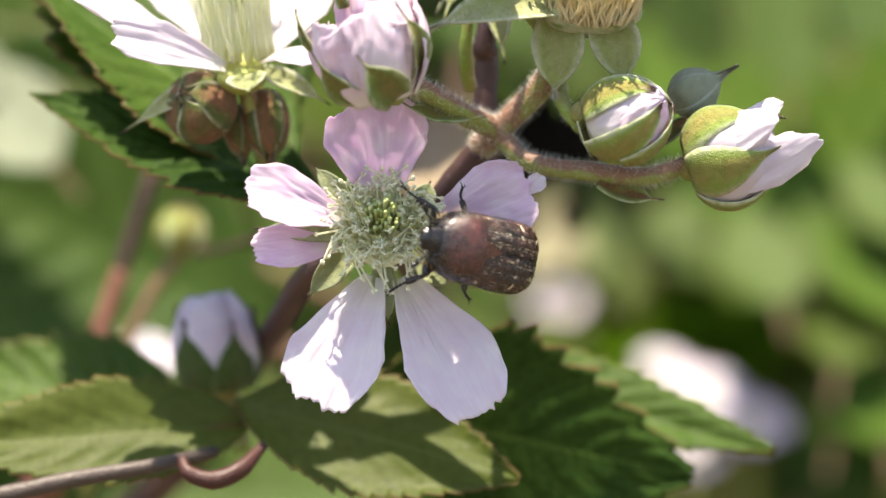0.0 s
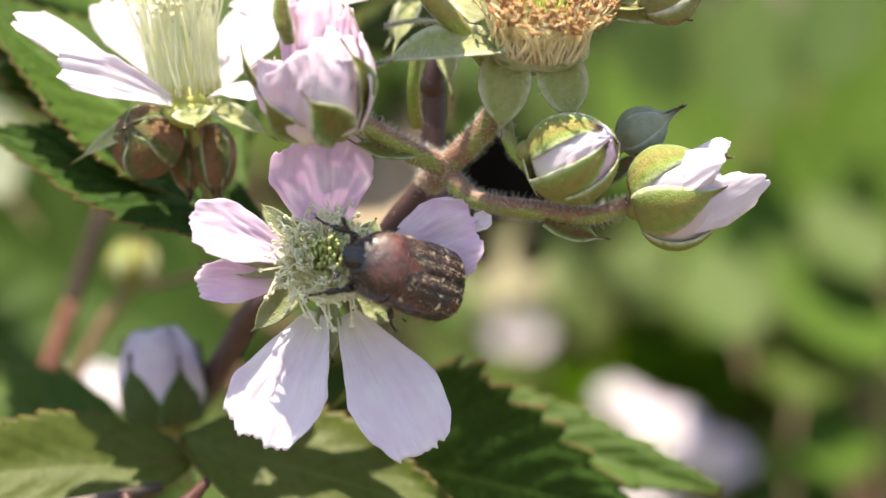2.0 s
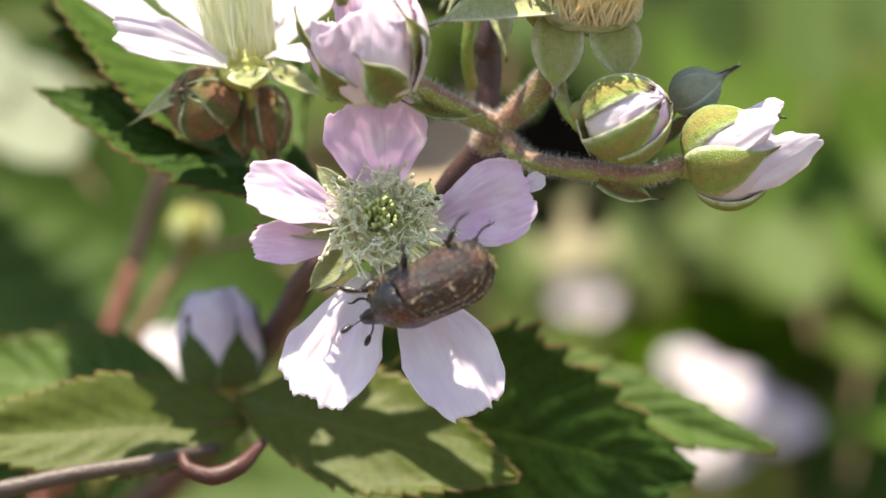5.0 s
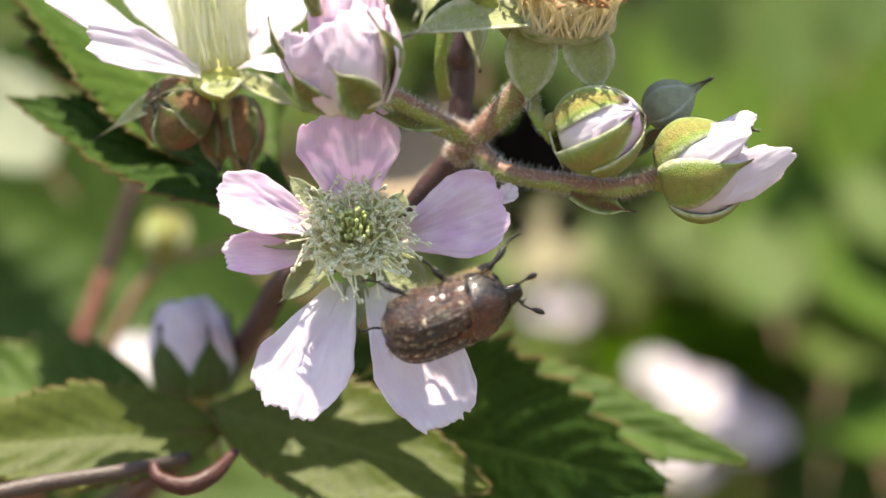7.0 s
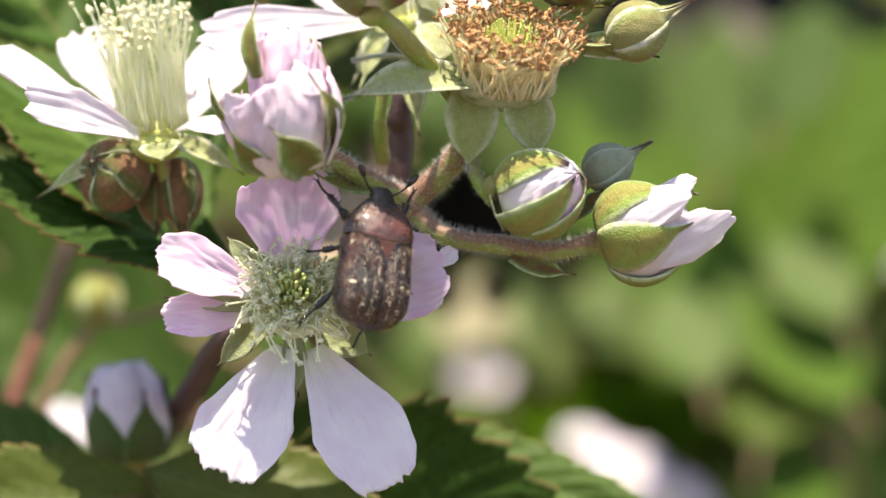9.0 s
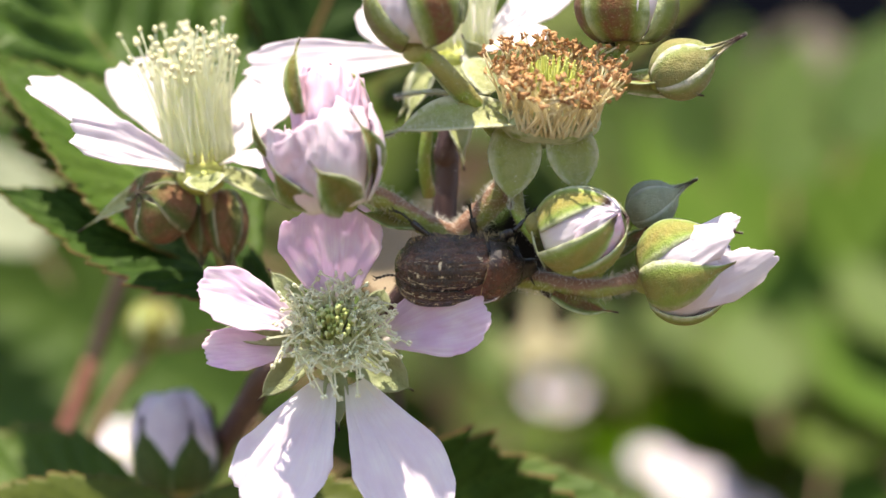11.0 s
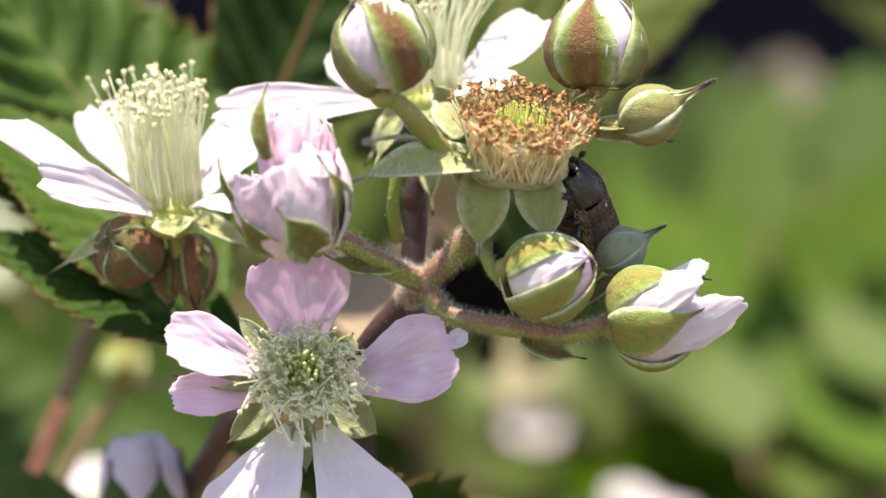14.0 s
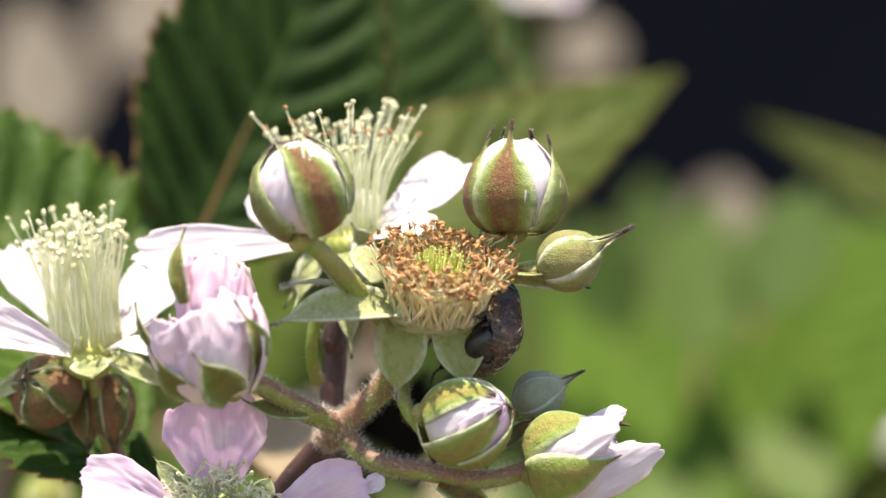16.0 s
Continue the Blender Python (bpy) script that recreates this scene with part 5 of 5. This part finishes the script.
SAND.location = (-0.04, 0.68, 0.84)
place_leaf(SAND, (15.2, 236.0, 995.2), 20, 12, -48, 0)
place_leaf(SAND, (21.8, 240.0, 995.1), 18, -24, -48, 0)
DRY.location = (-0.06, 0.66, 0.84)
for k in range(12):
    x, y = -170 + 31 * k, 400 + 37 * (k * 5 % 7)
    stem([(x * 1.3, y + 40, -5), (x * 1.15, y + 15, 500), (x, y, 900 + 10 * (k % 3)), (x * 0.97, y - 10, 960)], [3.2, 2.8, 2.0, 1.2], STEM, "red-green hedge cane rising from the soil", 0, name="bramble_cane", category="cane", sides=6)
stem([(100.0, 300.0, -5.0), (82.0, 270.0, 600.0), (78.0, 250.0, 948.4), (73.8, 250.0, 968.8), (68.7, 250.0, 984.0), (64.5, 250.0, 997.1)], [2.6, 2.0, 1.0, 0.9, 0.8, 0.6], STEM_ROSE, "rose-red cane far behind", 0, name="bramble_cane", category="cane")
stem([(110.0, 320.0, -5.0), (92.0, 290.0, 600.0), (82.3, 262.0, 947.3), (80.4, 262.0, 970.3), (79.5, 262.0, 999.0)], [2.4, 1.8, 0.9, 0.8, 0.6], STEM_BARK, "grey-brown cane far behind", 0, name="bramble_cane", category="cane")


# ---- the beetle ----
def beetle():
    """A flower chafer about 14 mm long: x runs to its head, z to its back."""
    ob = thing("flower_chafer", (0, 0, 0), "brown pale-speckled flower chafer beetle with black legs", "beetle")

    def half(x):
        u = min(1.0, max(0.0, (x + 6.6) / 8.4))
        tail = (1 - (1 - min(1, u / 0.30)) ** 2.3) ** 0.5
        return tail * (3.22 + 0.22 * math.sin(math.pi * u * 0.95) - 0.14 * math.exp(-((x + 0.3) / 0.8) ** 2))

    def high(x):
        u = min(1.0, max(0.0, (x + 6.6) / 8.4))
        return 3.05 * (1 - 0.93 * (1 - min(1, u / 0.46)) ** 2.1) ** 0.6 * (1 - 0.05 * u * u)

    def back(x, y):
        """Height of the wing cases over a point."""
        s = min(1.0, abs(y) / max(half(x), 0.05)) ** (1 / 0.78)
        return high(x) * max(0.0, 1 - s * s) ** 0.36

    for sign in (1, -1):
        def shell(u, v, sign=sign):
            x = -6.55 + 8.3 * u
            w = (v + 1) / 2
            a = w * 1.80
            low = max(0.0, a - math.pi / 2)
            y = half(x) * (math.sin(min(a, math.pi / 2)) ** 0.78 - 0.35 * low) + 0.025
            z = high(x) * max(0.0, math.cos(min(a, math.pi / 2))) ** 0.72 - 6.2 * low * min(1.0, u / 0.15)
            env = math.sin(math.pi * min(1, u * 1.0 + 0.04)) ** 0.6
            z += env * (0.11 * math.exp(-((y - 1.25) / 0.22) ** 2) + 0.10 * math.exp(-((y - 2.25) / 0.22) ** 2) + 0.022 * math.cos(y * 21))
            z += 0.08 * math.exp(-(y / 0.16) ** 2) * max(0, 0.6 - u) - 0.12 * math.exp(-((y - 0.6) / 0.3) ** 2) * max(0, 0.55 - u)
            z -= 0.16 * max(0, 1 - w / 0.03)
            x += 0.22 * math.exp(-((y - 2.6) / 0.5) ** 2) * (u > 0.97)
            z += 0.03 * noise.noise(Vector((x * 1.6, y * 3, sign))) - 0.22 * u ** 12
            return (x, y * sign, z)
        part("wing_case", sheet(shell, 44, 64, 0.14), SHELL, ob, "brown ridged wing case with pale flecks")

    def shield(u, v):
        rear = 0.42 * math.exp(-(v / 0.34) ** 2) - 0.55 * abs(v) ** 2
        x = 1.75 - rear * (1 - u) + 3.7 * u - 0.25 * u * abs(v) ** 2
        wide = 3.28 * (1 - 0.46 * u ** 1.9) * (0.97 + 0.05 * math.sin(u * math.pi))
        a = v * 1.85
        low = max(0, abs(a) - math.pi / 2)
        s = math.copysign(math.sin(min(abs(a), math.pi / 2)) ** 0.9 - 0.35 * low, v)
        z = (2.92 - 1.75 * u ** 1.7 + 0.12 * math.sin(math.pi * u)) * max(0, math.cos(min(abs(a), math.pi / 2))) ** 0.70 - low * 4.6
        z += 0.05 * noise.noise(Vector((u * 5, v * 5, 2)))
        return (x, wide * s, z)
    part("pronotum", sheet(shield, 22, 34, 0.24), PRONOTUM, ob, "dark red-brown neck shield")
    rim = [Vector(shield(0.0, q / 12)) + Vector((-0.02, 0, 0.06)) for q in range(-9, 10)]
    part("collar", tube(rim, [0.02, 0.055, 0.02], 5), FUZZ, ob, "thin pale hem behind the neck shield")
    line = [Vector((x, 0, high(x) - 0.02)) for x in (-6.2, -5.5, -5, -4, -3, -2, -1, 0)]
    part("suture", tube(line, [0.04, 0.09, 0.09, 0.07], 6), BLACK, ob, "dark line between the wing cases")

    def plate(grow, lift):
        rim = [(1.45, 1.0 * grow), (1.0, 0.72 * grow), (0.2, 0.34 * grow), (-0.5 - (grow - 1) * 2.0, 0), (0.2, -0.34 * grow), (1.0, -0.72 * grow), (1.45, -1.0 * grow)]
        top = [(x, y, high(x) * (1 - 0.03 * abs(y)) + lift) for x, y in rim]
        n = len(top)
        return top + [(x, y, z - 0.5) for x, y, z in top], [tuple(range(n - 1, -1, -1))] + [(k, (k + 1) % n, n + (k + 1) % n, n + k) for k in range(n)]
    part("seam", plate(1.34, 0.10), BLACK, ob, "dark groove round the scutellum", smooth=False)
    part("scutellum", plate(1.0, 0.15), PLATE, ob, "red-brown three-cornered plate", smooth=False)

    def face(u, v):
        x = 5.0 + 2.0 * u
        w = 1.42 - 0.50 * u - (0.25 if u > 0.92 else 0)
        a = v * 1.9
        return (x, w * math.sin(a), 0.55 - 0.55 * u + (0.80 - 0.35 * u) * math.cos(a))
    part("head", sheet(face, 14, 18, 0.16), BLACK, ob, "black square-cut head")
    part("muzzle", ball((5.9, 0, 0.0), 1, (1.2, 0.95, 0.6), None, 12, 8), BLACK, ob)
    for s in (1, -1):
        part("eye", ball((5.35, 1.36 * s, 0.55), 0.40, nu=10, nv=8), BLACK, ob, "round black eye")
        feel = smooth_path([(6.4, 0.9 * s, 0.3), (6.9, 1.7 * s, 0.7), (7.6, 2.3 * s, 1.0)], 4)
        an = part("antenna", tube(feel, [0.13, 0.09, 0.11], 6), BLACK, ob)
        turn = Euler((0, radians(-20), radians(38 * s))).to_matrix()
        part("club", ball((8.05, 2.6 * s, 1.15), 0.62, (1.15, 0.50, 0.45), turn, 10, 8), BLACK, an, "bean-shaped antenna club")
    rings = []
    for k in range(6):
        x = -5.1 + k * 1.15
        size = 1 - 0.06 * (2.8 - k) ** 2 / 2
        rings.append(ball((x, 0, -0.55), 1, (1.5, 3.05 * size, 2.15 * size), None, 22, 12))
    part("abdomen", joined(rings), BLACK, ob, "glossy black segmented belly")
    part("thorax", ball((2.2, 0, -0.7), 1, (3.2, 2.95, 2.3), None, 20, 12), BLACK, ob)
    part("tail_plate", ball((-5.75, 0, 0.15), 1, (0.75, 2.3, 1.35), None, 18, 12), BLACK, ob, "black tail plate")
    rng = random.Random(21)
    tufts = []
    for k in range(900):
        s = rng.choice((-1, 1))
        x = rng.uniform(-5.2, 5.0)
        y = 3.0 * s * rng.uniform(0.80, 1.0) * (1 if x < 2.5 else 0.78)
        tufts.append(spike(Vector((x, y, rng.uniform(-1.6, -0.5))), Vector((rng.uniform(-1, 0.3), s * 1.2, rng.uniform(-1, 0.3))), rng.uniform(0.5, 1.2), 0.026))
    for k in range(160):
        a = rng.uniform(-1, 1)
        tufts.append(spike(Vector((-6.3, 2.2 * a, rng.uniform(-0.6, 0.9))), Vector((-1, a, rng.uniform(-0.5, 0.6))), rng.uniform(0.2, 0.6), 0.022))
    for k in range(260):
        x, y = rng.uniform(2.0, 5.0), rng.uniform(-2.2, 2.2)
        tufts.append(spike(Vector((x, y, -2.4 + 0.2 * y * y * 0.3)), Vector((rng.uniform(-1, 1), y * 0.4, -1)), rng.uniform(0.4, 0.9), 0.026))
    part("fringe", joined(tufts), FUZZ, ob, "golden hairs along the flanks", kind="stuff")

    def lay(x, y):
        """A place on the back and the turn that lies flat on it."""
        z = back(x, y)
        sx = (back(x + 0.1, y) - back(x - 0.1, y)) / 0.2
        sy = (back(x, y + 0.08) - back(x, y - 0.08)) / 0.16
        n = Vector((-sx, -sy, 1)).normalized()
        s, f, d = frame_of(n, Vector((1, 0, 0)))
        return Vector((x, y, z)) + n * 0.08, Matrix((f, s, d)).transposed()

    scratches = []
    for k in range(430):
        x = 1.2 - 7.2 * rng.random() ** 0.72
        y = rng.choice((-1, 1)) * (round(rng.uniform(0.5, half(x) * 0.97) / 0.30) * 0.30 + rng.uniform(-0.04, 0.04))
        if abs(y) > half(x) * 0.97:
            continue
        p, turn = lay(x, y)
        scratches.append(ball(p, 1, (rng.uniform(0.06, 0.30), rng.uniform(0.018, 0.038), 0.028), turn, 5, 3))
    part("scratches", joined(scratches), SPOT_DULL, ob, "short pale hair lines in the grooves", kind="stuff")
    dust = []
    for k in range(150):
        u, v = rng.uniform(0.05, 0.95), rng.choice((-1, 1)) * rng.random() ** 0.5 * 0.9
        dust.append(ball(Vector(shield(u, v)) + Vector((0, 0.1 * v, 0.12)), rng.uniform(0.02, 0.045), nu=5, nv=3))
    for k in range(170):
        x, y = rng.uniform(-6, 1), rng.uniform(-3.2, 3.2)
        if abs(y) < half(x) * 0.97:
            p, turn = lay(x, y)
            dust.append(ball(p, rng.uniform(0.02, 0.06), nu=5, nv=3))
    part("pollen", joined(dust), SPOT, ob, "specks of cream pollen", kind="stuff")
    for s in (1, -1):
        for x, y, w, l in ((-2.9, 2.72, 0.42, 0.13), (-2.7, 2.0, 0.26, 0.08), (-4.9, 1.75, 0.30, 0.08), (-4.4, 0.85, 0.06, 0.14), (-5.6, 1.0, 0.20, 0.06), (1.0, 3.0, 0.13, 0.16), (-1.2, 2.0, 0.08, 0.06)):
            y += rng.uniform(-0.12, 0.12)
            p, turn = lay(x, y * s)
            bits = [ball(p, 1, (l, w, 0.05), turn, 9, 5)]
            for q in range(4):
                p2, turn2 = lay(x + rng.uniform(-0.25, 0.25), (y + rng.uniform(-w, w)) * s)
                bits.append(ball(p2, 1, (l * rng.uniform(0.4, 1.1), w * rng.uniform(0.15, 0.4), 0.04), turn2, 6, 4))
            part("fleck", joined(bits), SPOT, ob, "chalk-white fleck")
    for k in range(7):
        for s in (1, -1):
            part("belly_fleck", ball((-5.0 + k * 1.1 + rng.uniform(-0.15, 0.15), 2.95 * s * (1 - 0.012 * (k - 3) ** 2), -0.75 + rng.uniform(-0.15, 0.15)), rng.uniform(0.16, 0.26), (0.9, 0.5, 1.1), None, 8, 5), SPOT_DULL, ob, "pale tuft at the belly's edge")
    legs = []
    for k, (x, thigh, shin, foot, out) in enumerate(((3.6, 2.0, 1.9, 1.7, 44), (1.0, 1.6, 1.4, 1.3, -6), (-1.8, 2.3, 2.3, 2.0, -48))):
        for s in (1, -1):
            hip = Vector((x, 1.6 * s, -1.9))
            d = Vector((math.sin(radians(out)), s * math.cos(radians(out)), 0))
            bend = Vector((math.sin(radians(out + (26 if k == 0 else -18))), s * math.cos(radians(out + (26 if k == 0 else -18))), 0))
            knee = hip + d * thigh + Vector((0, 0, 0.35))
            ankle = knee + bend * shin * 0.86 + Vector((0, 0, -1.0))
            toe = ankle + (bend * 0.75 + d * 0.25).normalized() * foot + Vector((0, 0, -0.55))
            leg = new("leg")
            leg.empty_display_size = 0.001
            leg.location = hip / 1000
            leg.parent = ob
            part("femur", tube(smooth_path([hip, (hip + knee) / 2 + Vector((0, 0, -0.12)), knee], 5), [0.34, 0.62, 0.52, 0.30], 9, 0.1), BLACK, leg)
            shank = smooth_path([knee, (knee + ankle) / 2 + Vector((0, 0, 0.08)), ankle], 5)
            side = bend.cross(Vector((0, 0, 1)))
            teeth = [tube([knee.lerp(ankle, q), knee.lerp(ankle, q + 0.12) + side * s * (0.62 if k == 0 else 0.42)], [0.16, 0.03], 5) for q in (0.35, 0.62, 0.86)]
            part("tibia", joined([tube(shank, [0.20, 0.24, 0.34, 0.30], 8)] + teeth), BLACK, leg, "toothed black shin")
            run = smooth_path([ankle, (ankle + toe) / 2 + Vector((0, 0, -0.25)), toe], 10)
            beads = [ball(run[int((q + 0.5) / 5 * 20)], 0.16, (1.05, 1.05, 1), None, 7, 5) for q in range(5)] + [tube(run, [0.10, 0.09, 0.09], 5)]
            claws = [tube(smooth_path([toe, toe + bend * 0.32 + side * 0.22 * w, toe + bend * 0.52 + side * 0.30 * w + Vector((0, 0, -0.3))], 4), [0.09, 0.06, 0.02], 5) for w in (1, -1)]
            spines = [spike(hip.lerp(knee, rng.uniform(0.2, 1)), Vector((rng.uniform(-1, 1), rng.uniform(-1, 1), rng.uniform(-1, 1))), 0.45, 0.03) for _ in range(14)]
            spines += [spike(knee.lerp(ankle, rng.uniform(0.1, 1)), Vector((rng.uniform(-1, 1), rng.uniform(-1, 1), rng.uniform(-1, 1))), 0.5, 0.035) for _ in range(18)]
            part("tarsus", joined(beads + claws + spines), BLACK, leg, "jointed foot with two claws")
            legs.append((leg, hip, s, k))
    return ob, legs


CHAFER, LEGS = beetle()


def stance(at, head, back):
    """A pose from a place in millimetres, the way of the head and the way of the back."""
    h = Vector(head).normalized()
    b = Vector(back) - h * h.dot(Vector(back))
    b.normalize()
    m = Matrix((h, b.cross(h), b)).transposed().to_4x4()
    m.translation = Vector(at) / 1000
    return m


CRAWL = [
    (0.0, (3.3, -10.6, 999.8), (-0.76, -0.63, 0.19), (0.62, -0.78, -0.08)),
    (0.5, (3.2, -10.5, 998.9), (-0.70, -0.69, 0.17), (0.68, -0.72, -0.11)),
    (1.0, (3.3, -10.7, 1000.3), (-0.81, -0.50, 0.31), (0.55, -0.83, 0.10)),
    (1.5, (1.9, -10.6, 1000.6), (-0.84, -0.43, 0.34), (0.51, -0.83, 0.20)),
    (2.0, (1.5, -10.8, 1001.2), (-0.79, -0.54, 0.27), (0.59, -0.80, 0.14)),
    (2.5, (0.9, -10.8, 1001.7), (-0.90, -0.34, 0.26), (0.41, -0.86, 0.30)),
    (3.0, (0.4, -10.7, 1002.5), (-0.97, -0.11, 0.22), (0.15, -0.98, 0.15)),
    (3.5, (0.3, -10.8, 1002.6), (-0.97, -0.26, -0.02), (0.26, -0.96, 0.10)),
    (4.0, (-0.8, -10.7, 1001.3), (-0.98, -0.22, 0.01), (0.22, -0.96, 0.17)),
    (4.5, (-1.1, -11.0, 998.8), (-0.96, -0.27, 0.06), (0.28, -0.88, 0.39)),
    (5.0, (-1.3, -13.2, 996.3), (-0.87, 0.22, -0.43), (0.34, -0.35, -0.87)),
    (5.3, (-1.5, -13.0, 994.6), (-0.6, 0.1, -0.8), (0.25, -0.85, -0.4)),
    (5.8, (-0.6, -13.0, 992.4), (0.15, 0.1, -0.98), (0.35, -0.85, -0.2)),
    (6.3, (1.0, -13.0, 992.1), (0.8, 0.05, -0.55), (0.35, -0.8, -0.4)),
    (6.9, (3.5, -13.0, 994.3), (0.95, 0.08, 0.2), (0.4, -0.7, -0.6)),
    (7.5, (3.1, -12.1, 996.8), (0.68, 0.08, 0.73), (0.73, -0.23, -0.65)),
    (8.0, (4.0, -12.2, 999.1), (0.56, 0.13, 0.82), (0.82, -0.24, -0.52)),
    (8.5, (3.1, -11.1, 1002.9), (0.10, 0.26, 0.96), (0.35, -0.91, 0.21)),
    (9.0, (2.0, -11.3, 1005.6), (0.10, 0.21, 0.97), (0.39, -0.91, 0.15)),
    (9.6, (4.0, -10.0, 1006.8), (0.3, 0.2, 0.9), (0.25, -0.95, 0.05)),
    (10.2, (6.1, -8.0, 1009.0), (0.75, 0.25, 0.6), (0.3, -0.85, -0.35)),
    (10.8, (6.2, -6.0, 1008.4), (0.97, 0.15, 0.12), (0.1, -0.7, -0.7)),
    (11.5, (8.3, -4.8, 1008.6), (0.96, 0.26, -0.03), (0.10, -0.47, -0.88)),
    (12.0, (11.0, -4.0, 1008.6), (0.96, 0.28, -0.04), (-0.24, 0.75, -0.62)),
    (12.5, (15.8, -2.0, 1008.8), (0.16, 0.82, 0.55), (0.40, 0.46, -0.79)),
    (13.0, (19.2, 3.1, 1019.5), (-0.15, 0.75, 0.64), (0.82, 0.45, -0.34)),
    (13.5, (20.2, 1.2, 1019.7), (-0.20, -0.72, 0.67), (0.77, 0.31, 0.56)),
    (14.0, (20.3, -1.0, 1019.1), (-0.25, -0.71, 0.66), (0.81, 0.23, 0.55)),
    (14.5, (20.1, -2.0, 1018.8), (-0.25, -0.64, 0.72), (0.97, -0.21, 0.15)),
    (15.0, (21.0, -2.0, 1020.0), (0.00, -0.61, 0.79), (0.76, 0.52, 0.40)),
    (15.5, (21.0, -2.1, 1023.9), (0.15, 0.40, 0.90), (0.78, 0.51, -0.36)),
    (16.0, (19.4, -2.0, 1021.9), (0.01, 0.83, 0.56), (0.85, 0.29, -0.45)),
]


def motions():
    walk(CHAFER, [(t, stance(at, head, back)) for t, at, head, back in CRAWL])
    for leg, hip, s, k in LEGS:
        rows = []
        for i, (t, *_) in enumerate(CRAWL):
            swing = 13 * math.sin(i * 2.1 + k * 2.0 + (1.5 if s > 0 else 0))
            if k and ((t < 5.5 and s > 0) or (6.3 < t < 10 and s < 0)):
                swing += 36 * s
            if k == 2 and s < 0 and t < 3.2:
                swing -= 24
            lift = 8 * math.sin(i * 1.7 + k + s)
            rows.append((t, Matrix.Translation(hip / 1000) @ Euler((radians(lift), 0, radians(swing))).to_matrix().to_4x4()))
        walk(leg, rows)


motions()
